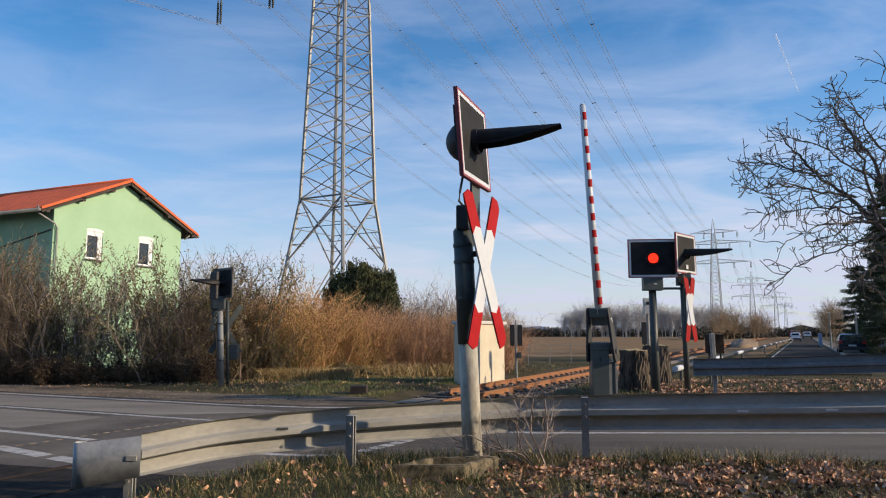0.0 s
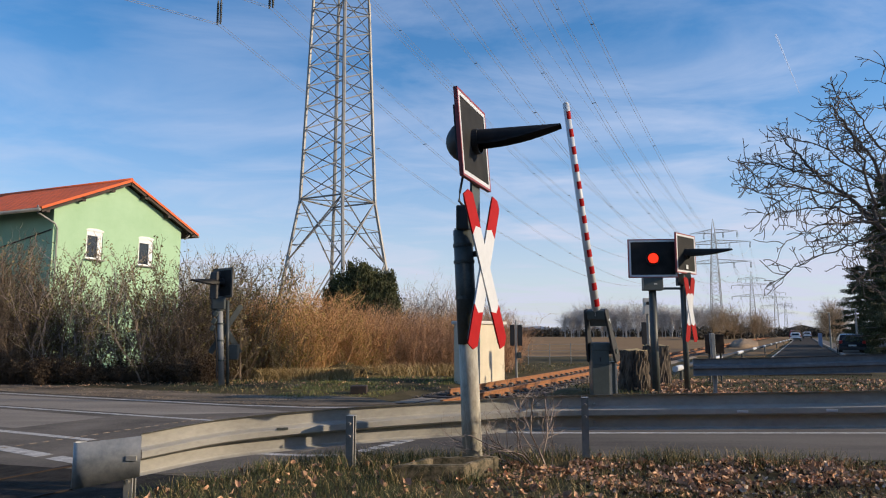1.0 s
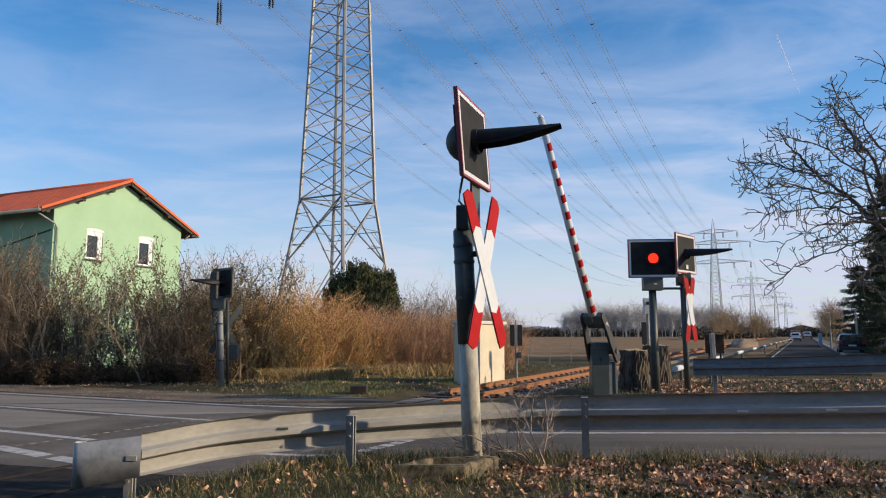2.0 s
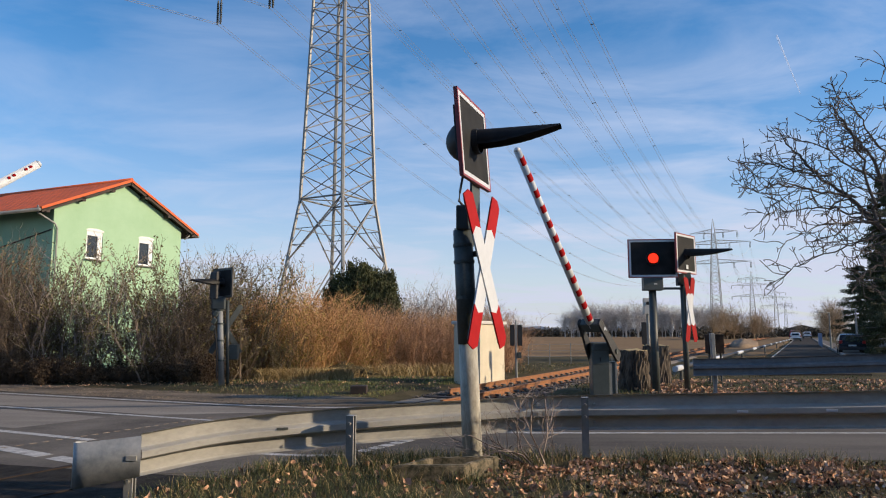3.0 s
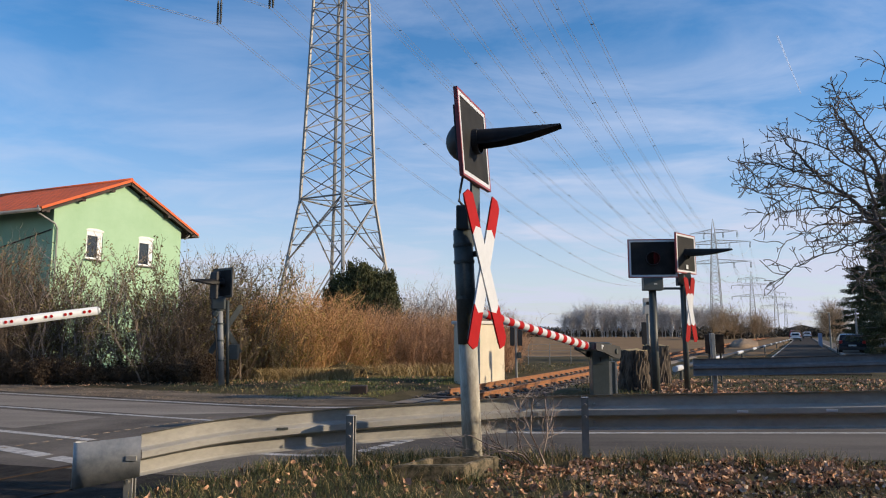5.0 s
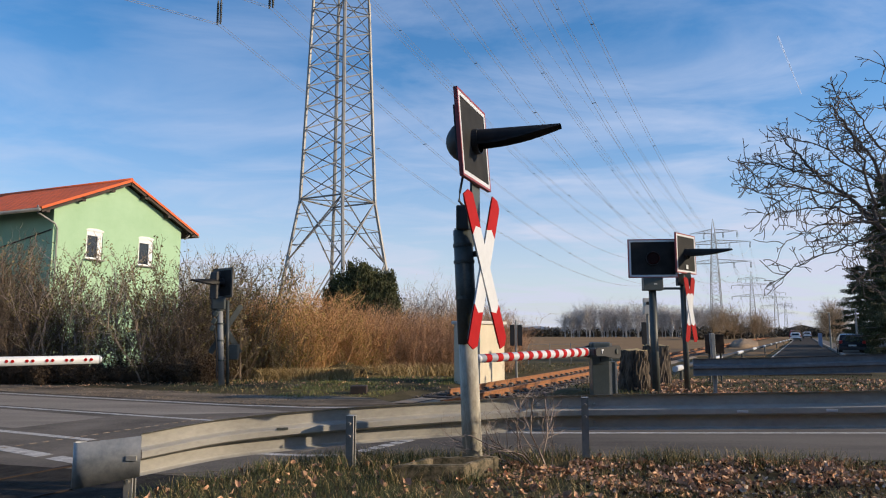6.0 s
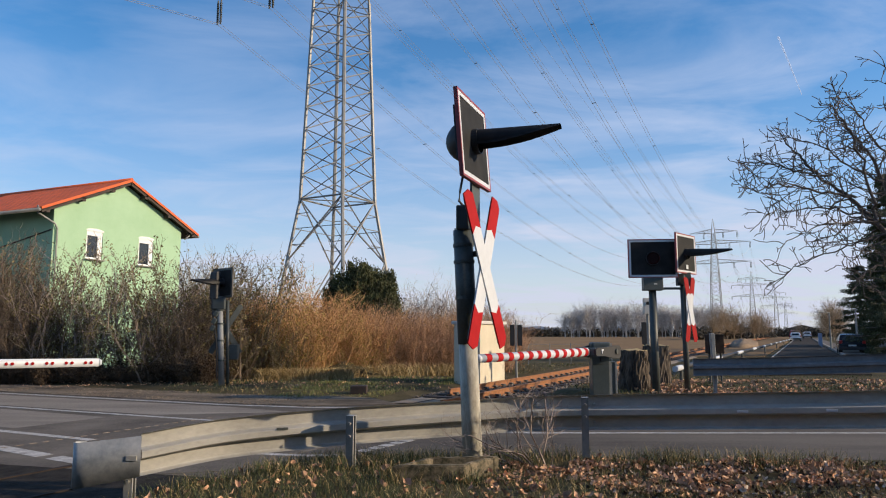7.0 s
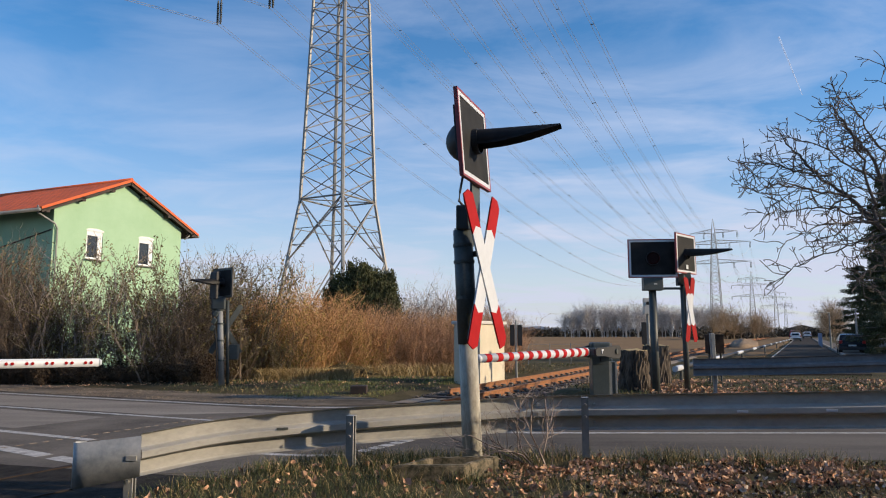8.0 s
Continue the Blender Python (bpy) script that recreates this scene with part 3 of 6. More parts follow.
def panel(parent, w, h, m, hood=0.85, hr=0.115, housing=True, border="darkred", band="white"):
    """A signal board facing local +x: dark face, white band, thin red rim, lens and visor."""
    def put(ob):
        ob.matrix_basis = m
        return ob
    board = put(part("signal_board", box(B(), (0, 0, 0), (0.03, w, h), bevel=0.004), M["face"], parent, "matt black signal board"))
    def sub(name, bm, mt, label="", smooth=False):
        return part(name, bm, mt, board, label, smooth)
    sub("red_rim", ring(B(), w + 0.006, h + 0.006, 0.022, -0.017, 0.021), M[border])
    sub("white_band", ring(B(), w - 0.038, h - 0.038, 0.04, 0.0, 0.019), M[band])
    sub("lens", tube(B(), (0.015, 0, 0), (0.03, 0, 0), hr * 0.92, hr * 0.86, 28), M["lens"], "dark red unlit lens")
    col = B()
    for k in range(24):
        a, b = k * math.tau / 24, (k + 1) * math.tau / 24
        q = [Vector((x, rr * math.cos(t), rr * math.sin(t))) for x, rr, t in ((0.015, hr, a), (0.015, hr, b), (0.07, hr, b), (0.07, hr, a), (0.015, hr * 1.08, a), (0.015, hr * 1.08, b), (0.07, hr * 1.08, b), (0.07, hr * 1.08, a))]
        v = [col.verts.new(p) for p in q]
        for f in ((0, 3, 2, 1), (4, 5, 6, 7), (3, 7, 6, 2)):
            col.faces.new([v[i] for i in f])
    sub("lens_collar", col, M["black"])
    if hood:
        sub("visor", hood_mesh(hood, hr * 1.04), M["black"], "long black visor", True)
    if housing:
        bm = B()
        bmesh.ops.create_uvsphere(bm, u_segments=20, v_segments=12, radius=1.0, matrix=Matrix.Translation((-0.02, -0.12, -0.02)) @ Matrix.Diagonal((0.21, 0.19, 0.2, 1)))
        bmesh.ops.bisect_plane(bm, geom=bm.verts[:] + bm.edges[:] + bm.faces[:], plane_co=(-0.02, 0, 0), plane_no=(1, 0, 0), clear_outer=True)
        sub("lamp_housing", bm, M["black"], "domed black lamp housing", True)
        sub("mounting_strip", box(B(), (-0.06, -w * 0.3, 0.05), (0.05, 0.05, h * 0.62), bevel=0.004), M["black"])
    return board


def cross(parent, m, hgt=1.48, wid=0.72, bw=0.15, back=False):
    """Two pointed white blades with red ends, crossed at the middle, facing local +x."""
    for s, x in ((1, 0.006), (-1, -0.006)):
        L = math.hypot(hgt, wid) - 0.06
        ang = math.atan2(wid, hgt) * s
        r = Matrix.Rotation(ang, 4, "X")
        b = m @ Matrix.Translation((x, 0, 0)) @ r @ Matrix.Rotation(math.pi / 2, 4, "Z")
        tip = 0.05
        e = L / 2
        k = e - 0.40
        bl = part("cross_blade", prism(B(), [(-bw / 2, -k), (0, -k - tip), (bw / 2, -k), (bw / 2, k), (0, k + tip), (-bw / 2, k)], 0.012, Matrix()), M["machine"] if back else M["white"], parent, "grey back of a cross blade" if back else "white blade with red ends")
        bl.matrix_basis = b
        for u in (1, -1):
            o = [(-bw / 2, u * k), (0, u * (k + tip)), (bw / 2, u * k), (bw / 2, u * (e - tip * 1.2)), (bw * 0.1, u * e), (-bw / 2, u * (e - tip * 0.3))]
            q = part("red_end", prism(B(), o if u > 0 else o[::-1], 0.0125), M["poletar"] if back else M["red"], bl)
            part("blade_back", prism(B(), [(-bw / 2, u * 0.02), (bw / 2, u * 0.02), (bw / 2, u * (e - tip * 1.2)), (-bw / 2, u * (e - tip * 1.2))], 0.004, Matrix.Translation((0, 0.0095, 0))), M["poletar"] if back else M["galvold"], bl)


def face(n):
    """A turn that brings local +x to the direction n."""
    return Matrix.Rotation(math.atan2(n[1], n[0]), 4, "Z")


def build_near_signal():
    g = thing("crossing_signal", pose(0.273, 6.35, 0.346) @ Matrix.Scale(0.962, 4), "leaning level-crossing signal with long visor and red-white cross", "crossing signal", "crossing signals")
    lean = Matrix.Rotation(radians(-2.5), 4, "Y")
    part("lower_pole", tube(B(), (0, 0, -0.2), lean @ Vector((0, 0, 1.12)), 0.092, 0.088, 24), M["pole"], g, "pale weathered steel pole", True)
    part("upper_pole", tube(B(), lean @ Vector((0, 0, 1.10)), lean @ Vector((0, 0, 2.18)), 0.094, 0.092, 24), M["poletar"], g, "dark wrapped upper pole", True)
    for z in (2.02, 1.86, 1.52):
        part("clamp_band", tube(B(), lean @ Vector((0, 0, z)), lean @ Vector((0, 0, z + 0.03)), 0.10, 0.10, 24), M["poletar"], g)
    part("collar", tube(B(), lean @ Vector((0, 0, 2.04)), lean @ Vector((0, 0, 2.2)), 0.082, 0.08, 20), M["pole"], g, "", True)
    n1, n2 = Vector((0.94, -0.33, 0)), Vector((0.87, -0.5, 0))
    part("junction_box", box(B(), (-0.075, -0.03, 2.29), (0.13, 0.17, 0.24), face(n1), 0.015), M["black"], g)
    part("mast_plate", box(B(), (0.03, 0.10, 2.40), (0.025, 0.26, 0.70), face(n1), 0.004), M["machine"], g, "dark green mounting plate")
    bm = sweep(B(), [(-0.08, -0.02, 2.4), (-0.13, -0.03, 2.46), (-0.12, -0.03, 2.55), (-0.09, -0.02, 2.72)], 0.012)
    part("cable", bm, M["black"], g)
    panel(g, 0.93, 0.83, Matrix.Translation((0.008, 0.0, 3.045)) @ Matrix.Rotation(radians(-4), 4, "Y") @ face(n1))
    cross(g, Matrix.Translation((0.115, -0.05, 1.79)) @ Matrix.Rotation(radians(-2), 4, "Y") @ face(n2), 1.5, 0.67, 0.178)
    for z in (1.52, 1.95):
        part("cross_bracket", box(B(), (0.045, -0.02, z), (0.14, 0.05, 0.05), face(n2)), M["black"], g)


def build_far_signals():
    # signal beside the barrier: one board to the side street
    g = thing("crossing_signal", pose(4.587, 15.2, 0.19), "dark crossing signal with square red-lit board beside the barrier", "crossing signal", "crossing signals")
    part("pole", tube(B(), (0, 0, -0.3), (-0.01, 0, 2.3), 0.085, 0.08, 20), M["poletar"], g, "", True)
    part("relay_box", box(B(), (-0.02, -0.05, 2.37), (0.42, 0.2, 0.28), None, 0.015), M["machine"], g, "grey-green relay box")
    tag = part("white_tag", box(B(), (0.02, -0.155, 2.37), (0.07, 0.006, 0.025)), M["huttop"], g)
    lamp_board = panel(g, 1.06, 0.84, Matrix.Translation((-0.005, -0.1, 2.93)) @ face((-0.1, -1)), hood=0, hr=0.14, housing=False)
    lit = part("lit_lens", tube(B(), (-0.005, 0, 0), (0.005, 0, 0), 0.110, 0.110, 28), (M["lens"], M["lit"]), g, "glowing red signal lens")
    lit.data.polygons[-1].material_index = 1
    lit.matrix_basis = pose(0.0, -0.19, 2.91)
    part("cross_arm", box(B(), (0.36, 0, 2.28), (0.62, 0.05, 0.05), None, 0.004), M["poletar"], g)
    # signal facing along the road
    h = thing("crossing_signal", pose(5.262, 15.2, 0.2), "dark crossing signal with visor and small red-white cross", "crossing signal", "crossing signals")
    part("pole", tube(B(), (0, 0, -0.3), (-0.02, 0, 2.55), 0.062, 0.058, 18), M["poletar"], h, "", True)
    panel(h, 0.95, 0.86, Matrix.Translation((0.07, 0.0, 3.03)) @ face((0.72, -0.69)), hood=1.0, hr=0.11)
    part("pale_sticker", box(B(), (0.0, 0, 0), (0.004, 0.1, 0.09)), M["white"], h).matrix_basis = Matrix.Translation((0.09, -0.03, 2.74)) @ face((0.72, -0.69))
    part("junction_box", box(B(), (-0.08, -0.02, 2.46), (0.15, 0.14, 0.26), None, 0.015), M["black"], h)
    part("mast_plate", box(B(), (0.07, 0, 2.47), (0.2, 0.03, 0.3), None, 0.004), M["machine"], h)
    cross(h, Matrix.Translation((0.10, -0.09, 1.81)) @ face((0.5, -0.87)), 1.46, 0.27, 0.125)
    return lit


def build_left_signal():
    g = thing("crossing_signal", pose(-6.16, 19.7, 0.02), "grey crossing signal seen from behind beside the bushes", "crossing signal", "crossing signals")
    part("pole", tube(B(), (0, 0, -0.2), (-0.16, 0, 2.5), 0.085, 0.08, 18), M["galvold"], g, "grey weathered steel pole", True)
    part("side_pole", tube(B(), (0.13, 0.1, -0.2), (0.04, 0.1, 2.4), 0.045, 0.045, 14), M["poletar"], g, "", True)
    part("head_bracket", box(B(), (-0.16, -0.02, 2.32), (0.34, 0.16, 0.34), None, 0.02), M["poletar"], g, "dark bracket under the signal head")
    for z in (0.7, 1.25, 1.72, 2.1):
        part("clamp_band", tube(B(), (-0.064 * z, 0, z), (-0.064 * z, 0, z + 0.05), 0.10, 0.10, 18), M["poletar"], g)
    for k, z in enumerate((1.62, 1.82, 2.02)):
        part("cable_gland", box(B(), (-0.30 + 0.04 * k, -0.06, z), (0.12, 0.14, 0.15), Matrix.Rotation(0.5, 4, "Y"), 0.02), M["machine"], g)
    part("cable", sweep(B(), [(-0.36, -0.05, 2.5), (-0.33, -0.07, 2.1), (-0.24, -0.09, 1.6), (-0.17, -0.09, 1.2), (-0.12, -0.1, 0.2)], 0.022), M["black"], g)
    n = (-0.6, -0.8)
    panel(g, 0.9, 0.84, Matrix.Translation((-0.12, 0.12, 2.9)) @ face(n), hood=1.0, hr=0.12, housing=False, border="black", band="poletar")
    part("lamp_case", box(B(), (-0.3, -0.02, 2.82), (0.14, 0.3, 0.78), face(n), 0.03), M["black"], g)
    cross(g, Matrix.Translation((0.0, 0.16, 1.60)) @ face((-0.45, 0.89)), 1.42, 0.86, 0.15, back=True)
    part("junction_box", box(B(), (0.22, 0.2, 0.95), (0.3, 0.2, 0.42), None, 0.015), M["poletar"], g, "dark box on the pole")


# ---- half barriers ----
def stripe_boom(length, parent, bands=True):
    """The boom along local +x: white tube with red bands, or with pairs of red reflectors, in a two-armed fork."""
    def r(x):
        return 0.088 - 0.025 * x / length
    start = 0.8
    boom = part("boom", tube(B(), (start, 0, 0), (length, 0, 0), r(0.3), r(length), 16), M["white"], parent, "white boom tube with red marks", True)
    part("root_cap", tube(B(), (start - 0.03, 0, 0), (start + 0.012, 0, 0), 0.05, r(0.3) + 0.003, 16), M["white"], boom)
    n = 12 if bands else 16
    dx = (length - 0.95) / n
    for k in range(n):
        a = 0.93 + dx * k
        if bands:
            # foil on the half that faces the traffic
            bm = B()
            ring_ = [[bm.verts.new((x, (r(x) + e) * math.cos(t), (r(x) + e) * math.sin(t))) for t in [radians(-80 + 16 * i) for i in range(11)]] for x in (a + dx * 0.2, a + dx * 0.65) for e in (0.004,)]
            for i in range(10):
                bm.faces.new((ring_[0][i], ring_[1][i], ring_[1][i + 1], ring_[0][i + 1]))
            bmesh.ops.recalc_face_normals(bm, faces=bm.faces[:])
            bmesh.ops.solidify(bm, geom=bm.faces[:], thickness=0.006)
            part("red_band", bm, M["red"], boom)
        else:
            for e in (dx * 0.37, dx * 0.66):
                part("reflector", tube(B(), (a + e, -r(a) + 0.012, 0), (a + e, -r(a) - 0.006, 0), 0.024, 0.022, 14), M["red"], boom)
    part("tip_cap", tube(B(), (length, 0, 0), (length + 0.04, 0, 0), r(length), 0.03, 16), M["white"], boom, "", True)
    # two arms on the axle, closing in on the socket that grips the boom
    for y, turn in ((-0.285, 0.06), (0.285, -0.10)):
        m = Matrix.Translation((0, y, 0)) @ Matrix.Rotation(turn, 4, "Z")
        bm = prism(B(), [(-0.22, -0.10), (-0.16, -0.14), (0.10, -0.14), (0.55, -0.085), (0.9, -0.08), (0.93, -0.05), (0.93, 0.06), (0.88, 0.085), (0.55, 0.09), (0.10, 0.12), (-0.16, 0.12), (-0.22, 0.08)], 0.05, m)
        arm = part("fork_arm", bm, M["black"], boom, "dark fork arm of the boom")
        part("axle_cap", tube(B(), (0, y - 0.05, 0), (0, y + 0.05, 0), 0.06, 0.06, 18), M["poletar"], arm)
    part("socket", box(B(), (0.82, 0.0, 0), (0.2, 0.40, 0.17), None, 0.02), M["machine"], boom, "grey-green boom socket")
    part("web_plate", box(B(), (0.64, 0.0, 0.06), (0.2, 0.42, 0.02), None, 0.004), M["machine"], boom)
    for x, w, z, h in ((0.66, 0.10, 0.04, 0.03), (0.695, 0.03, -0.0, 0.07)):
        part("white_mark", box(B(), (x, 0.2525, z), (w, 0.006, h), Matrix.Rotation(-0.10, 4, "Z")), M["white"], boom)
    return boom


BOOM_AZ = 237.0
GATE = Vector((3.40, 15.0, 1.12))
BOOM_LEN = 5.25


def build_right_gate():
    g = thing("half_barrier", pose(3.38, 15.0, 0.15), "grey-green half-barrier drive with red-white boom", "level-crossing barrier", "half barriers")
    part("pedestal", box(B(), (-0.055, 0, 0.42), (0.36, 0.34, 1.14), None, 0.012), M["machine"], g, "grey-green sheet pedestal")
    part("side_column", box(B(), (0.21, 0.03, 0.30), (0.17, 0.26, 0.90), None, 0.01), M["machine"], g, "pale grey side column")
    # pale zinc strips stand for the sunlit edges of the drive's right face
    for x, w in ((0.155, 0.055), (0.275, 0.04)):
        part("lit_side_strip", box(B(), (x, -0.108, 0.30), (w, 0.02, 0.88), None, 0.003), M["galvold"], g, "pale vertical strip standing for a sunlit edge")
    part("base_plate", box(B(), (0.03, 0.02, -0.1), (0.7, 0.5, 0.1), None, 0.01), M["concrete"], g, "concrete base slab")
    part("keyhole", box(B(), (-0.06, -0.174, 0.80), (0.03, 0.012, 0.09), None, 0.004), M["black"], g)
    part("door_edge", box(B(), (-0.055, -0.1725, 0.70), (0.35, 0.007, 0.01)), M["poletar"], g)
    part("cap", box(B(), (-0.03, 0.0, 1.06), (0.42, 0.36, 0.20), None, 0.045), M["machine"], g, "rounded grey-green cap")
    part("axle", tube(B(), (-0.24, 0.155, 0.97), (0.24, -0.155, 0.97), 0.06, 0.06, 16), M["black"], g)
    return g, stripe_boom(BOOM_LEN, g)


LEFT_GATE = Vector((-9.95, 8.75, 1.05))
LEFT_AZ, LEFT_LEN = 25.2, 5.1


def build_left_gate():
    g = thing("half_barrier", pose(LEFT_GATE.x, LEFT_GATE.y, 0), "white half-barrier boom with pairs of red reflectors", "level-crossing barrier", "half barriers")
    part("pedestal", box(B(), (0, 0, 0.42), (0.4, 0.4, 0.86), None, 0.015), M["machine"], g, "grey-green sheet pedestal")
    part("drive_housing", box(B(), (0, 0, 1.05), (0.46, 0.28, 0.44), face((0.9, 0.43)), 0.03), M["machine"], g, "grey-green drive housing")
    return g, stripe_boom(LEFT_LEN, g, bands=False)


def boom_pose(base, az, el):
    """The turn of a boom that points to azimuth az, raised by el."""
    return Matrix.Translation(base) @ Matrix.Rotation(radians(az), 4, "Z") @ Matrix.Rotation(radians(-el), 4, "Y")


# ---- house ----
def build_house():
    o = Vector((-15.87, 28.0, 0))
    u = Vector((0.4038, 0.9149, 0)).normalized()        # along the gable
    v = Vector((-u.y, u.x, 0))                        # along the ridge, away from the gable
    m = Matrix(((u.x, v.x, 0, o.x), (u.y, v.y, 0, o.y), (0, 0, 1, 0), (0, 0, 0, 1)))
    g = thing("house", m, "light green rendered house with orange tiled roof", "house")
    W, D, E, R = 6.94, 13.0, 6.65, 8.23
    mid = W / 2
    # gable wall with two real window openings, in strips
    wins = ((1.58, 2.40, 4.66, 5.90), (4.36, 5.22, 4.62, 5.90))
    bm = B()
    xs = [0, wins[0][0], wins[0][1], wins[1][0], wins[1][1], W]
    t = 0.36
    def top(x):
        return E + (R - E) * (1 - abs(x - mid) / mid)
    def slab(x0, x1, z0, za, zb):
        brk = [x0] + ([mid] if x0 < mid < x1 and za is None else []) + [x1]
        for a, b in zip(brk, brk[1:]):
            zz = (top(a), top(b)) if za is None else (za, zb)
            f = [bm.verts.new(p) for p in ((a, 0, z0), (b, 0, z0), (b, 0, zz[1]), (a, 0, zz[0]))]
            h = [bm.verts.new(p.co + Vector((0, t, 0))) for p in f]
            bm.faces.new(f); bm.faces.new(h[::-1])
            for k in range(4):
                bm.faces.new((f[k], h[k], h[(k + 1) % 4], f[(k + 1) % 4]))
    for k in range(5):
        a, b = xs[k], xs[k + 1]
        if k in (1, 3):
            w = wins[k // 2]
            slab(a, b, -0.5, w[2], w[2])
            slab(a, b, w[3], None, None)
        else:
            slab(a, b, -0.5, None, None)
    bmesh.ops.recalc_face_normals(bm, faces=bm.faces[:])
    bmesh.ops.remove_doubles(bm, verts=bm.verts[:], dist=0.001)
    part("gable_wall", bm, M["plaster"], g, "light green rendered gable wall")
    for name, x in (("side_wall", 0.18), ("side_wall", W - 0.18)):
        part(name, box(B(), (x, D / 2 + t / 2, (E - 0.5) / 2), (t - 0.006, D - t, E + 0.5)), M["plaster"], g, "light green rendered side wall")
    part("back_wall", box(B(), (mid, D, (E - 0.5) / 2), (W - 2 * t, t, E + 0.5)), M["plaster"], g)
    for x0, x1, z0, z1 in wins:
        win = part("window", box(B(), ((x0 + x1) / 2, 0.1, (z0 + z1) / 2), (x1 - x0, 0.02, z1 - z0)), M["glass"], g, "small window with white frame")
        bm = B()
        for c, s in ((((x0 + x1) / 2, z1 - 0.06), (x1 - x0, 0.12)), (((x0 + x1) / 2, z0 + 0.04), (x1 - x0, 0.08)), ((x0 + 0.04, (z0 + z1) / 2), (0.08, z1 - z0 - 0.2)), ((x1 - 0.04, (z0 + z1) / 2), (0.08, z1 - z0 - 0.2))):
            box(bm, (c[0], 0.065, c[1]), (s[0], 0.05, s[1]), None, 0.006)
        part("frame", bm, M["frame"], win, "white window frame")
        part("shutter_box", box(B(), ((x0 + x1) / 2, 0.05, z1 - 0.13), (x1 - x0 - 0.01, 0.06, 0.2), None, 0.01), M["frame"], win, "white roller-shutter box")
        part("mullion", box(B(), (x1 - 0.15, 0.068, (z0 + z1) / 2 - 0.08), (0.15, 0.045, z1 - z0 - 0.3)), M["frame"], win)
        part("sill", box(B(), ((x0 + x1) / 2, -0.04, z0 - 0.03), (x1 - x0 + 0.14, 0.22, 0.05), None, 0.008), M["greywall"], win)
        bm = B()
        for k in range(9):
            a0 = math.pi * k / 9
            a1 = math.pi * (k + 1) / 9
            cx, rr = (x0 + x1) / 2, (x1 - x0) / 2 + 0.04
            ps = [(cx - rr * math.cos(a), 0.2 * rr * math.sin(a) + z1) for a in (a0, a1)]
            f = [bm.verts.new(p) for p in ((ps[0][0], -0.012, z1 - 0.03), (ps[1][0], -0.012, z1 - 0.03), (ps[1][0], -0.012, ps[1][1]), (ps[0][0], -0.012, ps[0][1]))]
            h = [bm.verts.new(p.co + Vector((0, 0.014, 0))) for p in f]
            bm.faces.new(f)
            bm.faces.new((f[3], f[2], h[2], h[3]))
        bmesh.ops.remove_doubles(bm, verts=bm.verts[:], dist=0.001)
        part("lintel", bm, M["frame"], win, "white arched lintel")
    # roof: two slopes with overhang, boards below, tiles above
    over, verge, th = 0.90, 0.32, 0.12
    slope = math.atan2(R - E, mid)
    for s in (-1, 1):
        def P(d, y, lift):
            # d: distance down the slope from the ridge
            return Vector((mid + s * (d * math.cos(slope)), y, R + 0.16 - d * math.sin(slope) + lift))
        L = mid / math.cos(slope) + over
        bm = B()
        f = [bm.verts.new(P(*q)) for q in ((0, -verge, 0), (L, -verge, 0), (L, D + verge, 0), (0, D + verge, 0))]
        h = [bm.verts.new(p.co - Vector((0, 0, th))) for p in f]
        bm.faces.new(f); bm.faces.new(h[::-1])
        for k in range(4):
            bm.faces.new((f[k], h[k], h[(k + 1) % 4], f[(k + 1) % 4]))
        bmesh.ops.recalc_face_normals(bm, faces=bm.faces[:])
        roof = part("roof", bm, M["timber"], g, "dark boarded roof underside")
        # rows of tiles, each its own piece, on shared data
        rows, cols = 13, 24 if s < 0 else 3
        tl, tw = L / rows, (D + 2 * verge) / 40
        bm = B()
        box(bm, (0, 0, 0.012), (tl * 1.12, tw * 0.96, 0.022))
        bmesh.ops.bevel(bm, geom=[e for e in bm.edges if abs(e.verts[0].co.x - e.verts[1].co.x) > 0.1 and e.verts[0].co.z > 0.01], offset=0.02, segments=1, affect="EDGES")
        base = None
        for i in range(rows):
            for j in range(cols):
                q = P(tl * (i + 0.5), -verge + tw * (j + 0.5), 0.02)
                mt = Matrix.Translation(q) @ Matrix.Rotation(s * slope, 4, "Y") @ Matrix.Rotation(0.06 * s, 4, "Y")
                if base is None:
                    base = part("roof_tile", bm, M["tile"], roof)
                    base.matrix_basis = mt
                else:
                    c = base.copy()
                    scene.collection.objects.link(c)
                    c.matrix_basis = mt
        part("verge_tiles", box(B(), P(L / 2, -verge - 0.02, 0.0), (L, 0.06, 0.11), Matrix.Rotation(s * slope, 4, "Y")), M["tile"], roof, "orange verge tiles")
        part("barge_board", box(B(), P(L / 2, -verge + 0.02, -0.13), (L - 0.1, 0.04, 0.13), Matrix.Rotation(s * slope, 4, "Y")), M["timber"], roof, "dark timber barge board")
        for d in (1.0, 2.6, L - 0.35):
            q = P(d, -verge / 2 + 0.05, -th - 0.08)
            part("purlin_end", box(B(), q, (0.16, verge + 0.1, 0.16)), M["timber"], roof)
        part("gutter", tube(B(), P(L + 0.05, -verge, -0.05), P(L + 0.05, D + verge, -0.05), 0.07, 0.07, 10), M["galvold"], g, "grey zinc gutter", True)
    part("ridge_tiles", tube(B(), (mid, -verge - 0.03, R + 0.17), (mid, D + verge, R + 0.17), 0.11, 0.11, 10), M["tile"], g, "", True)
    x = -over * math.cos(slope)
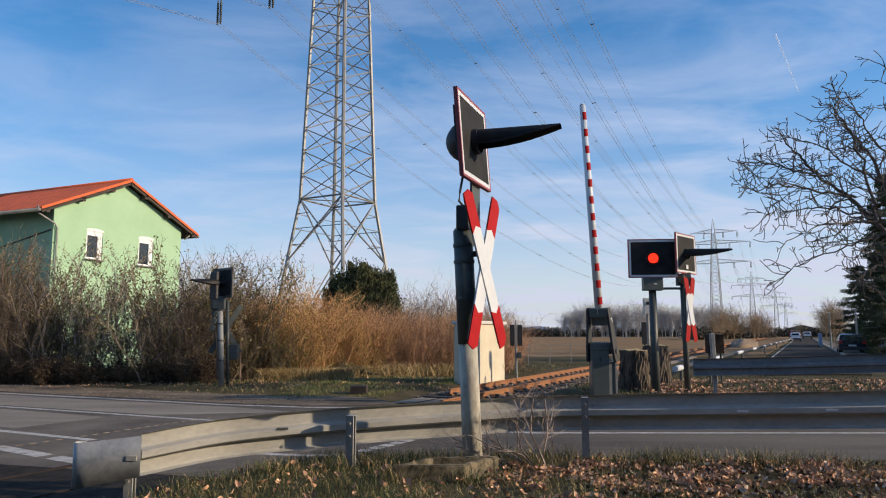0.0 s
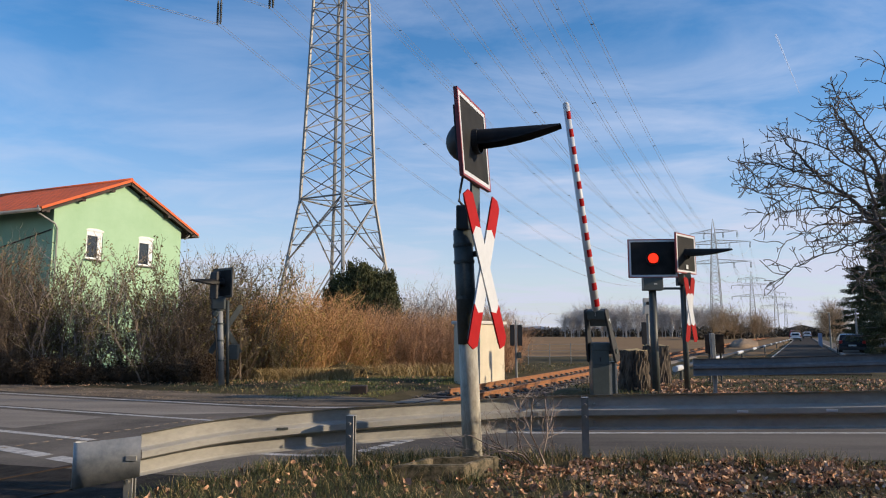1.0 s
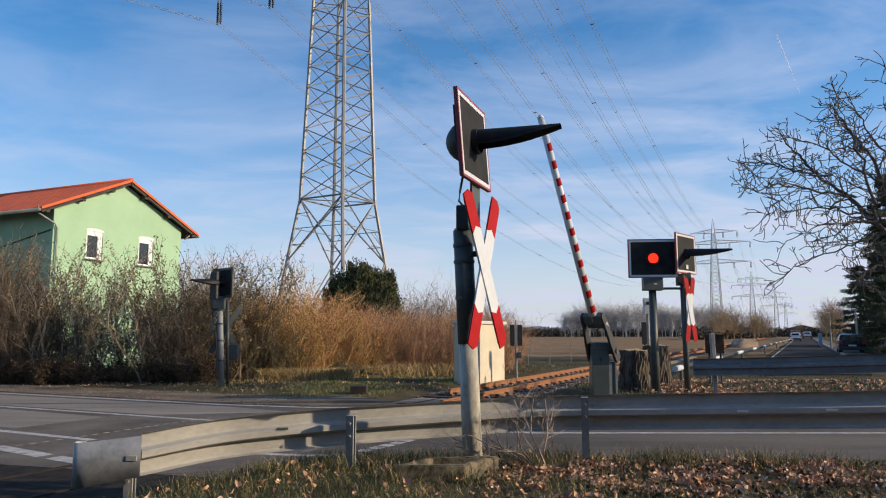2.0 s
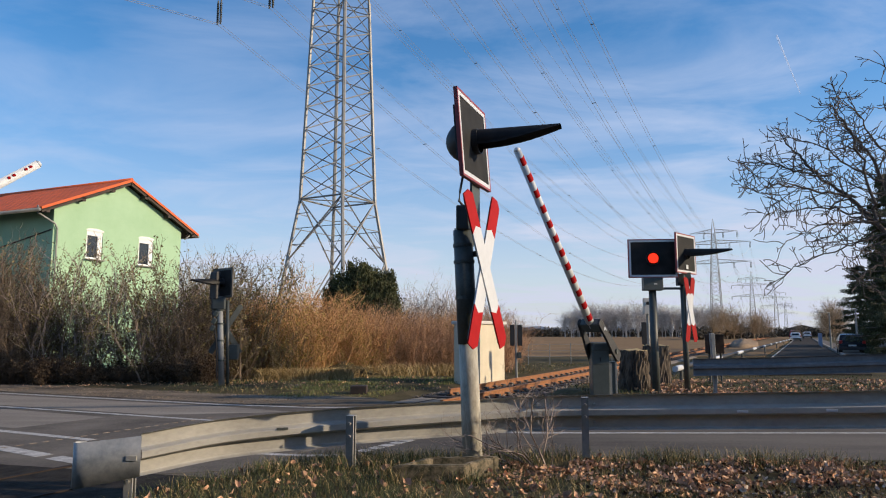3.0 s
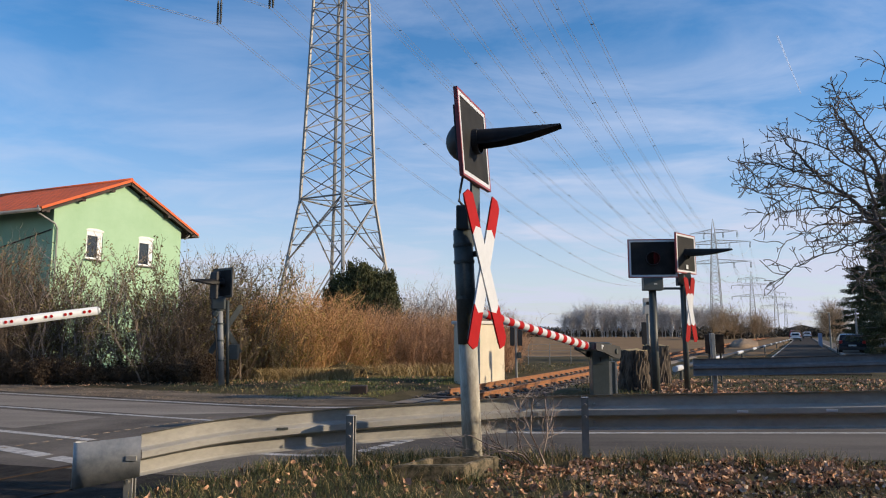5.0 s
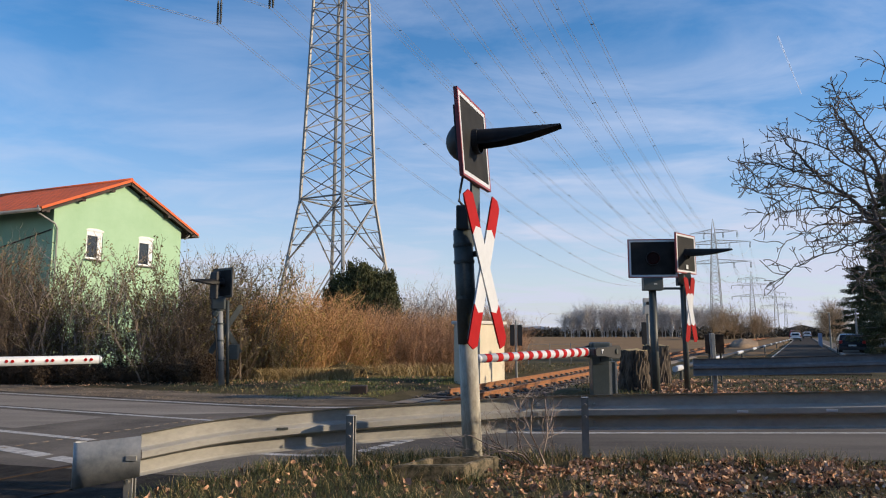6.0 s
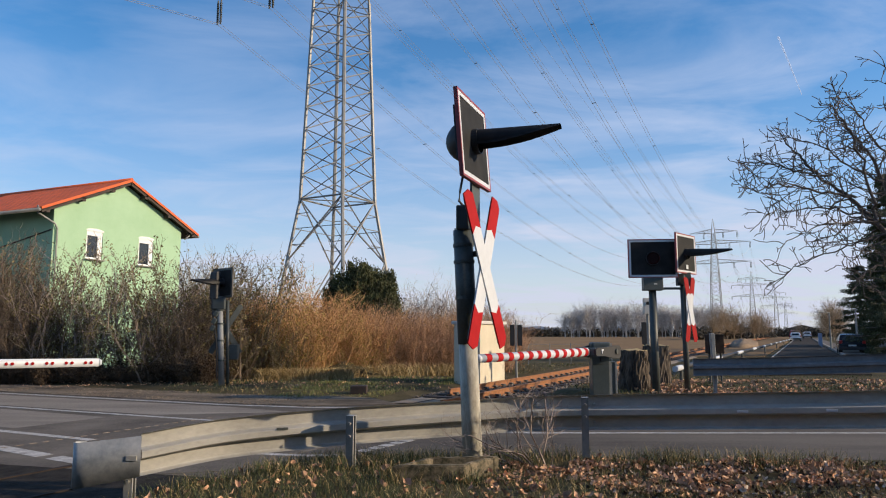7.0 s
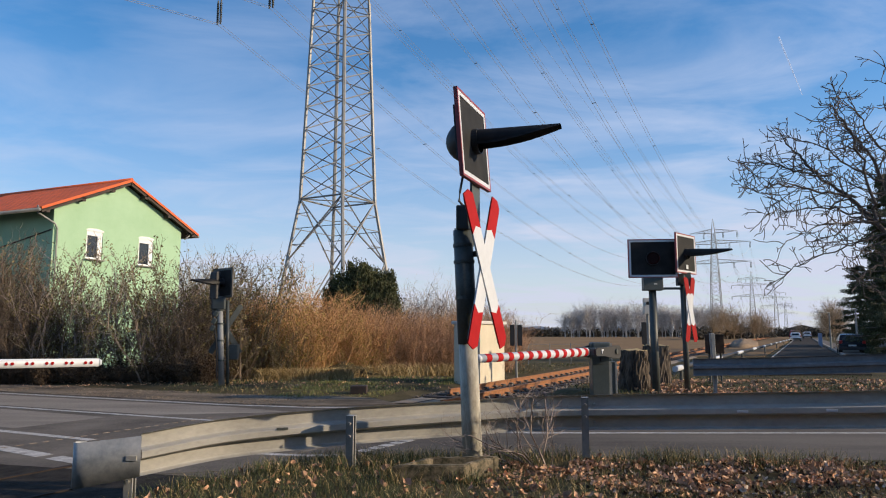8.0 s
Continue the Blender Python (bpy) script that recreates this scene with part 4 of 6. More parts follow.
    bm = sweep(B(), [(x - 0.05, -0.2, E - 0.12), (x + 0.05, -0.12, E - 0.4), (0.0, -0.1, E - 0.72), (0.12, -0.09, E - 0.92), (0.13, -0.09, E - 1.1), (0.13, -0.09, -0.2)], 0.038, 10)
    part("downpipe", bm, M["galvold"], g, "grey zinc downpipe", True)
    part("conduit", tube(B(), (-0.03, 0.05, E - 0.95), (-0.03, 5.5, E - 2.0), 0.026, 0.026, 8), M["timber"], g, "dark slanting conduit on the side wall")
    bm = sweep(B(), [(W + 0.5, -0.2, E - 0.2), (W + 0.15, -0.1, E - 0.5)], 0.038, 10)
    part("downpipe", bm, M["galvold"], g, "grey zinc downpipe", True)


# ---- pylons and conductors ----
PYLON_TURN = -30.0       # crossarms across the line
ARMS = ((35.5, 16.2, 0.536), (44.84, 16.28, 0.43), (50.1, 10.88, 0.405))


def tower_r(z):
    """Half the diagonal of the tower at a height."""
    k = ((0, 5.6), (13.0, 3.25), (31.5, 2.5), (50.0, 1.1), (57.0, 0.12))
    for (a, ra), (b, rb) in zip(k, k[1:]):
        if z <= b:
            return ra + (rb - ra) * (z - a) / (b - a)
    return 0.1


def build_pylon():
    g = thing("pylon", Matrix.Translation((-9.2, 60.0, 0)), "tall galvanised lattice electricity pylon", "pylon", "pylons of the power line")
    th = [radians(a) for a in (-75, 15, 105, 195)]
    def leg(k, z):
        r = tower_r(z)
        return Vector((r * math.cos(th[k % 4]), r * math.sin(th[k % 4]), z))
    kinks = (0, 13.0, 31.5, 50.0, 57.0)
    for k in range(4):
        for a, b in zip(kinks, kinks[1:]):
            part("leg", tube(B(), leg(k, a), leg(k, b), 0.17 if b < 32 else 0.11, 0.15 if b < 32 else 0.07, 6), M["lattice"], g)
    def side(k, name, zs, r):
        for a, b in zip(zs, zs[1:]):
            part(name, tube(B(), leg(k, a), leg(k + 1, b), r, r, 4), M["lattice"], g)
            part(name, tube(B(), leg(k + 1, a), leg(k, b), r, r, 4), M["lattice"], g)
    zs = [13.0]
    while zs[-1] < 50:
        zs.append(zs[-1] + 0.66 * tower_r(zs[-1]))
    zs[-1] = 50.0
    for k in range(4):
        side(k, "brace", zs, 0.052)
        bm = B()
        # splayed foot: big diagonals with small struts
        tube(bm, leg(k, 13.0), leg(k + 1, 13.0), 0.08, 0.08, 4)
        m0 = (leg(k, 3.2) + leg(k + 1, 3.2)) / 2
        lo = (leg(k, 7.6), leg(k + 1, 7.6))
        tube(bm, leg(k, 13.0), lo[1], 0.08, 0.08, 4); tube(bm, leg(k + 1, 13.0), lo[0], 0.08, 0.08, 4)
        tube(bm, lo[0], m0, 0.07, 0.07, 4); tube(bm, lo[1], m0, 0.07, 0.07, 4)
        tube(bm, leg(k, 0.0), m0, 0.07, 0.07, 4); tube(bm, leg(k + 1, 0.0), m0, 0.07, 0.07, 4)
        c = (leg(k, 10.4) + leg(k + 1, 10.4)) / 2
        for z in (9.0, 10.4, 11.7):
            for q in (leg(k, z), leg(k + 1, z)):
                far = c.copy(); far.z = z
                e = q + (far - q) * (0.55 if z != 10.4 else 1.0)
                tube(bm, q, e, 0.035, 0.035, 4, False)
        for q in (0, 1):
            tube(bm, leg(k + q, 9.0), leg(k + q, 10.4) + (c - leg(k + q, 10.4)) * 0.35, 0.03, 0.03, 4, False)
        part("foot_bracing", bm, M["lattice"], g)
    for z in (13.0, 31.0, 42.0):
        for k in (0, 1):
            part("diaphragm_bar", tube(B(), leg(k, z), leg(k + 2, z), 0.05, 0.05, 4), M["lattice"], g)
    a = radians(PYLON_TURN)
    ax, ay = Vector((math.cos(a), math.sin(a), 0)), Vector((-math.sin(a), math.cos(a), 0))
    for z, half, inner in ARMS:
        for s in (-1, 1):
            bm = B()
            r = tower_r(z) * 0.7
            tip = ax * s * half + Vector((0, 0, z + 0.3))
            for w in (-1, 1):
                b0 = ax * s * r + ay * w * r + Vector((0, 0, z))
                b1 = b0 + Vector((0, 0, 1.9))
                tube(bm, b0, tip, 0.09, 0.06, 4); tube(bm, b1, tip, 0.08, 0.05, 4)
                n = 7
                for i in range(n):
                    p, q = b0.lerp(tip, i / n), b1.lerp(tip, (i + 0.5) / n)
                    tube(bm, p, q, 0.035, 0.035, 4, False)
                    tube(bm, q, b0.lerp(tip, (i + 1) / n), 0.035, 0.035, 4, False)
            part("crossarm", bm, M["lattice"], g)
    return g, ax


def hang_points(ax, z, half, inner):
    """Where the conductors hang under a crossarm."""
    return [ax * s * half * f + Vector((0, 0, z - 2.6)) for s in (-1, 1) for f in (0.98, inner)]


def build_line():
    g, ax = build_pylon()
    bm = B()
    for z, half, inner in ARMS:
        for p in hang_points(ax, z, half, inner):
            for d in (-0.22, 0.22):
                q = p + ax * d
                tube(bm, q, q + Vector((0, 0, 2.6)), 0.085, 0.085, 6)
                for i in range(9):
                    tube(bm, q + Vector((0, 0, 0.25 + i * 0.24)), q + Vector((0, 0, 0.42 + i * 0.24)), 0.14, 0.10, 7)
    part("insulator", bm, M["poletar"], g, "hanging insulator strings")
    spots = [Vector((-9.2, 60.0, 0)), Vector((129.5, 330.0, -1.0)), Vector((262.0, 590.0, -3.0)), Vector((382.0, 800.0, -3.0)), Vector((540.0, 1100.0, -3.0))]
    back = Vector((-147.5, -210.0, 0))
    for p in spots[1:]:
        copy_thing(g, Matrix.Translation(p))
    chain = [back] + spots
    for a, b in zip(chain, chain[1:]):
        span = (b - a).length
        wires = thing("power_lines", Matrix(), "thin grey high-voltage conductors between pylons", "power line", "conductor spans")
        pts = [p for z, half, inner in ARMS for p in hang_points(ax, z, half, inner)] + [Vector((0, 0, 56.8))]
        for p in pts:
            for off in ((-0.2, 0.2) if p.z < 50 else (0,)):
                bm = B()
                q, r = a + p + ax * off, b + p + ax * off
                sag = 0.052 * span if p.z < 55 else 0.042 * span
                rad = 0.023
                steps = 24
                sweep(bm, [q.lerp(r, i / steps) - Vector((0, 0, 4 * sag * (i / steps) * (1 - i / steps))) for i in range(steps + 1)], rad, 4)
                part("conductor", bm, M["wire"], wires)
            if p.z < 55:
                for i in range(1, 9):
                    t = i / 9 + 0.02 * math.sin(p.x * 3 + i)
                    c = a.lerp(b, t) + p - Vector((0, 0, 4 * 0.052 * span * t * (1 - t)))
                    part("spacer", tube(B(), c - ax * 0.22, c + ax * 0.22, 0.05, 0.05, 5), M["poletar"], wires)


# ---- huts and small fixtures ----
def build_hut():
    g = thing("relay_hut", Matrix.Translation((1.07, 20.35, 0)) @ Matrix.Rotation(radians(60), 4, "Z"), "cream concrete relay hut beside the track", "relay hut")
    part("body", box(B(), (0.84, 0.43, 0.83), (1.68, 0.86, 1.9), None, 0.015), M["hut"], g, "cream concrete walls")
    part("roof", box(B(), (0.84, 0.43, 1.81), (1.8, 0.98, 0.1), None, 0.02), M["huttop"], g, "flat concrete roof slab")




# ---- plants ----
class Soup:
    """Collects loose rods, blades and leaves as plain vertex and face lists."""

    def __init__(self):
        self.v, self.f = [], []

    def rod(self, a, b, ra, rb, sides=3):
        d = b - a
        if d.length < 1e-5:
            return
        q = d.to_track_quat("Z", "Y")
        n = len(self.v)
        for p, r in ((a, ra), (b, rb)):
            for k in range(sides):
                t = k * math.tau / sides
                self.v.append(tuple(p + q @ Vector((r * math.cos(t), r * math.sin(t), 0))))
        for k in range(sides):
            j = (k + 1) % sides
            self.f.append((n + k, n + j, n + sides + j, n + sides + k))

    def leaf(self, c, size, nrm, up, fold=0.25, wide=0.5):
        """A pointed leaf folded along its midrib."""
        side = nrm.cross(up).normalized()
        n = len(self.v)
        tip, base = c + up * size, c - up * size
        self.v += [tuple(base), tuple(c + side * size * wide + nrm * size * fold), tuple(tip), tuple(c - side * size * wide + nrm * size * fold)]
        self.f += [(n, n + 1, n + 2), (n, n + 2, n + 3)]

    def mesh(self, name, material, parent=None, smooth=False):
        return raw(name, self.v, self.f, material, parent, smooth)


def rvec(rng, s=1.0):
    return Vector((rng.gauss(0, s), rng.gauss(0, s), rng.gauss(0, s)))


def rdir(rng):
    return rvec(rng).normalized()


def shrub(name, rng, h, spread, stems, twigs, stem_mat, leaf_mat, leaves, lsize, label, category, group, r0=0.022, lean=0.3):
    """A shrub of many thin bending stems with side twigs and, if any, small leaves."""
    g = thing(name, Matrix(), label, category, group)
    s, lf = Soup(), Soup()
    for _ in range(stems):
        p = Vector((rng.uniform(-spread, spread), rng.uniform(-spread, spread) * 0.7, -0.1))
        d = Vector((rng.gauss(0, lean), rng.gauss(0, lean), 1)).normalized()
        L = h * rng.uniform(0.55, 1.08)
        n = 6
        r = r0 * rng.uniform(0.6, 1.2)
        pts = [p]
        for k in range(n):
            d = (d + rvec(rng, 0.13) + Vector((0, 0, 0.04))).normalized()
            pts.append(pts[-1] + d * L / n)
        for k in range(n):
            a, b = r * (1 - 0.8 * k / n), r * (1 - 0.8 * (k + 1) / n)
            s.rod(pts[k], pts[k + 1], a, b)
        for _ in range(twigs):
            k = rng.randint(1, n - 1)
            q = pts[k].lerp(pts[k + 1], rng.random())
            e = (d + rdir(rng) * 0.9 + Vector((0, 0, 0.25))).normalized()
            m = q + e * rng.uniform(0.12, 0.32) * h * 0.5
            t = m + (e + rdir(rng) * 0.5).normalized() * rng.uniform(0.1, 0.25) * h * 0.4
            s.rod(q, m, r * 0.42, r * 0.3)
            s.rod(m, t, r * 0.3, r * 0.14)
            for _ in range(2):
                u = m.lerp(t, rng.random())
                s.rod(u, u + (e + rdir(rng) * 0.8).normalized() * rng.uniform(0.1, 0.3), r * 0.22, r * 0.1)
            for _ in range(leaves):
                c = q.lerp(t, rng.random()) + rvec(rng, 0.06)
                lf.leaf(c, lsize * rng.uniform(0.5, 1.2), rdir(rng), rdir(rng))
    s.mesh("stem_mass", M[stem_mat], g)["kind"] = "stuff"
    if lf.v:
        lf.mesh("foliage", M[leaf_mat], g)
    return g


def grow(s, rng, p, d, length, r, level, top, droop=0.0, bias=None, floor=0.0, more=0):
    """One branch and, by recursion, its children."""
    r = max(r, floor)
    n = 5 if level < 2 else 4
    pts = [p]
    for k in range(n):
        d = (d + rvec(rng, 0.16 + 0.04 * level) + Vector((0, 0, -droop * level * 0.3)) + (bias * 0.05 if bias else Vector())).normalized()
        pts.append(pts[-1] + d * length / n)
    for k in range(n):
        s.rod(pts[k], pts[k + 1], r * (1 - 0.6 * k / n), r * (1 - 0.6 * (k + 1) / n), 6 if level < 1 else 4 if level < 3 else 3)
    if level >= top:
        return
    kids = (rng.randint(5, 7) if level < 3 else rng.randint(3, 5)) + (more if level > 0 else 0)
    for i in range(kids):
        t = 0.25 + 0.75 * (i + rng.random()) / kids
        k = min(n - 1, int(t * n))
        q = pts[k].lerp(pts[k + 1], t * n - k)
        dk = (pts[k + 1] - pts[k]).normalized()
        e = (dk + rdir(rng) * 0.85 + Vector((0, 0, 0.12))).normalized()
        grow(s, rng, q, e, length * rng.uniform(0.36, 0.58) , r * (1 - 0.6 * t) * 0.62, level + 1, top, droop, bias, floor, more)


def build_thickets():
    rng = random.Random(5)
    greens = [shrub("shrub", rng, 3.5, 1.5, 100, 15, "scrub", "leafgreen", 9, 0.042, "tangled half-bare shrub with olive leaves", "shrub", "roadside thicket", 0.02) for _ in range(2)]
    greys = [shrub("shrub", rng, 3.4, 1.4, 100, 18, "scrub", "bramble", 3, 0.036, "tangled bare grey-brown shrub", "shrub", "roadside thicket", 0.019) for _ in range(2)]
    golds = [shrub("dry_shrub", rng, 2.9, 1.45, 130, 17, "reed", "drygold", 4, 0.032, "dense golden-brown withered shrub", "shrub", "dry thicket", 0.0125, 0.36) for _ in range(3)]
    rust = [shrub("dry_shrub", rng, 2.6, 1.45, 140, 18, "redstem", "dryrust", 2, 0.03, "dense russet withered shrub", "shrub", "dry thicket", 0.0125, 0.38) for _ in range(3)]
    yellows = [shrub("shrub", rng, 3.1, 1.3, 60, 16, "reed", "leafyellow", 7, 0.034, "arching shrub with yellow-green leaves", "shrub", "dry thicket", 0.016, 0.36) for _ in range(2)]
    brambles = [shrub("bramble_bush", rng, 1.0, 0.9, 90, 9, "bramble", "bramble", 5, 0.045, "low withered brown bramble under the thicket", "bramble", "undergrowth", 0.008, 0.6) for _ in range(2)]
    opens = [shrub("shrub", rng, 3.5, 1.4, 30, 11, "twig", "leafgreen", 14, 0.042, "open bare shrub with a few olive leaves", "shrub", "roadside thicket", 0.026) for _ in range(2)]
    used = set()
    def put(kinds, x, y, s, sz=1.0):
        k = rng.choice(kinds)
        m = Matrix.Translation((x, y, height(x, y))) @ Matrix.Rotation(rng.uniform(0, 6.28), 4, "Z")
        if k in used:
            o = copy_thing(k, m)
        else:
            used.add(k)
            o = k
            o.matrix_basis = m
        o.scale = (s, s, s * sz)
    # thicket in front of the house
    for i in range(9):
        x = -17.6 + 1.25 * i
        put(opens if i in (4, 5, 6, 7) else greys if i % 3 == 0 else greens, x, 22.3 + rng.uniform(-0.3, 0.5), rng.uniform(1.0, 1.12), 1.2 if i < 3 else 1.08 if i != 7 else 0.9)
    for i in (0, 1, 2, 3, 7):
        put(greys, -18.0 + 1.4 * i, 21.3 + rng.uniform(-0.2, 0.3), 0.66, rng.uniform(0.9, 1.25))
    for i in range(11):
        put(brambles, -17.2 + 0.98 * i, 20.95 + 0.02 * i + rng.uniform(-0.2, 0.3), rng.uniform(0.6, 1.05), rng.uniform(0.7, 1.2))
    # golden and russet stand towards the railway
    for i in range(9):
        x = -7.6 + 1.15 * i
        put(golds if i < 5 else rust, x, 24.6 + 0.55 * i * 0.6 + rng.uniform(-0.3, 0.3), (0.98 if i < 3 else 0.86) * rng.uniform(0.9, 1.04))
    for i in range(9):
        x = -8.2 + 1.25 * i
        put(rust if i > 3 else golds, x, 26.5 + 0.3 * i, rng.uniform(0.86, 0.98))
    for i in range(5):
        put(greys, -8.6 + 2.6 * i, 29.5 + rng.uniform(-0.6, 0.6), rng.uniform(0.72, 0.85), 1.0)
    for x, y, s in ((-6.6, 22.9, 0.42), (-5.5, 23.2, 0.5), (-7.6, 22.2, 0.4)):
        put(greens, x, y, s)
    for x, y, s in ((-7.3, 24.1, 1.0), (-5.9, 24.3, 1.12), (-5.0, 24.2, 0.98), (-4.75, 23.7, 0.55), (-3.1, 25.4, 0.8), (0.4, 27.2, 0.75)):
        put(yellows, x, y, s)
    for k in greens + greys + golds + rust + brambles + opens + yellows:
        if k not in used:
            for c in list(k.children):
                bpy.data.objects.remove(c)
            bpy.data.objects.remove(k)


def build_yew():
    rng = random.Random(11)
    g = thing("evergreen_bush", Matrix.Translation((-4.15, 35.0, 0)), "dark green many-peaked evergreen bush below the pylon", "evergreen bush")
    s, t = Soup(), Soup()
    part("trunk", tube(B(), (0, 0, -0.2), (0, 0, 2.6), 0.16, 0.1, 8), M["bark"], g)
    for lx, ly, top, rad in ((-0.15, 0, 5.2, 1.0), (0.72, 0.2, 4.75, 0.85), (1.38, -0.1, 4.55, 0.62), (-0.9, -0.2, 4.6, 0.85), (-1.45, 0.1, 3.9, 0.62), (0.25, -0.7, 4.8, 0.8), (1.0, -0.6, 4.1, 0.8), (-0.6, -0.8, 4.0, 0.8), (1.5, 0.2, 3.6, 0.5), (-0.1, 0.8, 4.6, 0.9)):
        for _ in range(84):
            h = rng.random() ** 0.8
            a = rng.uniform(0, math.tau)
            rr = rad * (1 - h ** 2.4) ** 0.6 * rng.uniform(0.75, 1.08)
            c = Vector((lx + rr * math.cos(a), ly + rr * math.sin(a), 0.9 + (top - 1.15) * h))
            t.rod(Vector((lx * 0.4, ly * 0.4, c.z * 0.7)), c, 0.022, 0.007)
            up = Vector((math.cos(a) * 0.45, math.sin(a) * 0.45, 1)).normalized()
            for _ in range(72):
                p = c + up * rng.uniform(-0.22, 0.34) + rvec(rng, 0.085)
                s.leaf(p, rng.uniform(0.045, 0.09), rdir(rng), (up + rdir(rng) * 0.6).normalized(), 0.2, 0.42)
    s.mesh("crown", M["yew"], g)
    t.mesh("branch", M["bark"], g)["kind"] = "stuff"


def knotty(s, rng, p, d, length, r, level):
    """A crooked twig that bends at every bud and turns up at its tip; its children sit on the knots."""
    n = max(3, int(length / 0.13))
    q = p
    for k in range(n):
        t = k / n
        d = (d + rvec(rng, 0.24) + Vector((0, 0, 0.10 * t))).normalized()
        e = q + d * length / n
        ra, rb = max(0.0085, r * (1 - 0.55 * t)), max(0.0085, r * (1 - 0.55 * (k + 1) / n))
        s.rod(q, e, ra * 1.12, rb, 5 if r > 0.03 else 4)
        q = e
        if level < 3 and k > 0 and rng.random() < (0.56 if level < 2 else 0.42):
            side = (d * 0.75 + rdir(rng) * 0.9 + Vector((0, 0, -0.06))).normalized()
            knotty(s, rng, q, side, length * rng.uniform(0.28, 0.6) * (1 - 0.35 * t), max(0.0085, rb * 0.66), level + 1)


def build_walnut():
    """The bare tree whose limbs reach in from the side."""
    rng = random.Random(23)
    base = Vector((12.0, 17.0, 0))
    g = thing("bare_tree", Matrix.Translation(base), "leafless broad walnut tree with knobbly twigs", "tree")
    trunk = [Vector((0.5, 0.2, -0.3)), Vector((0.4, 0.15, 0.8)), Vector((0.15, 0.1, 1.9)), Vector((-0.45, 0, 3.3))]
    bm = B()
    for a, b, r in zip(trunk, trunk[1:], (0.24, 0.19, 0.155)):
        tube(bm, a, b, r, r * 0.84, 12)
    part("trunk", bm, M["bark"], g, "", True)
    # main limbs as runs across (x) and up (z), with their sway in depth
    limbs = (
        ((-0.45, 3.3), (-1.25, 4.25), (-1.75, 4.85), (-2.35, 5.4), (-2.85, 5.95), (-3.15, 6.45), 0.095, 0.0, 0.5),
        ((-1.75, 4.85), (-2.7, 5.0), (-3.6, 5.1), (-4.3, 4.95), (-4.75, 5.05), 0.05, 0.1, -0.6),
        ((-2.35, 5.4), (-3.0, 5.65), (-3.6, 5.85), (-4.2, 5.95), 0.042, 0.3, 0.7),
        ((-0.45, 3.3), (-0.85, 5.1), (-1.25, 6.25), (-1.6, 7.0), (-1.75, 7.5), 0.075, -0.1, 0.9),
        ((-1.25, 4.25), (-2.05, 4.2), (-3.0, 4.05), (-4.0, 3.55), 0.042, 0.1, -0.8),
        ((-1.0, 3.95), (-1.95, 3.65), (-2.85, 3.3), (-3.55, 2.9), 0.036, 0.0, 0.5),
        ((-0.45, 3.3), (-0.6, 5.5), (-0.8, 7.0), (-0.95, 8.1), 0.07, 0.2, -0.5),
        ((-0.85, 5.1), (-1.5, 5.7), (-2.2, 6.3), (-3.0, 6.6), 0.045, 0.3, 0.6),
        ((-0.6, 5.5), (-1.0, 6.4), (-1.2, 7.2), (-1.3, 7.9), 0.045, 0.0, 0.9),
        ((-1.25, 4.25), (-2.2, 4.65), (-3.1, 4.6), (-3.9, 4.5), 0.04, 0.3, 0.4),
        ((-1.25, 4.25), (-1.45, 5.3), (-1.9, 6.2), (-2.4, 6.8), (-2.55, 7.2), 0.055, 0.2, -1.0),
        ((-0.45, 3.3), (-1.1, 3.2), (-1.9, 3.0), (-2.4, 2.55), 0.032, 0.0, -0.9),
        ((-0.45, 3.3), (0.3, 5.0), (0.9, 6.6), (1.1, 8.2), 0.085, 0.2, 0.6),
        ((0.15, 1.9), (1.2, 3.6), (2.3, 4.9), (3.2, 5.6), 0.085, 0.1, 0.8),
    )
    s = Soup()
    for limb in limbs:
        pts, r, d0, d1 = limb[:-3], limb[-3] * 0.68, limb[-2], limb[-1]
        m = len(pts) - 1
        path = spline([(x, d0 * min(1, k) + (d1 - d0 * 0.5) * k / m if k else 0.0, z) for k, (x, z) in enumerate(pts)], 7)
        n = len(path) - 1
        path = [path[0]] + [p + rvec(rng, 0.028) for p in path[1:]]
        for k in range(n):
            t = k / n
            ra, rb = r * (1 - 0.78 * t), r * (1 - 0.78 * (k + 1) / n)
            s.rod(path[k], path[k + 1], max(ra, 0.01) * 1.05, max(rb, 0.01), 8)
            d = (path[k + 1] - path[k]).normalized()
            for _ in range(2 if t > 0.12 else 1):
                if rng.random() < 0.62:
                    side = (d * 0.7 + rdir(rng) * 0.95).normalized()
                    knotty(s, rng, path[k].lerp(path[k + 1], rng.random()), side, rng.uniform(0.45, 1.25) * (1.1 - 0.5 * t), max(0.0115, ra * 0.4), 1)
        knotty(s, rng, path[-1], (path[-1] - path[-2]).normalized(), 0.5, max(0.011, r * 0.22), 2)
    s.mesh("branch_mass", M["walnutbark"], g)["kind"] = "stuff"


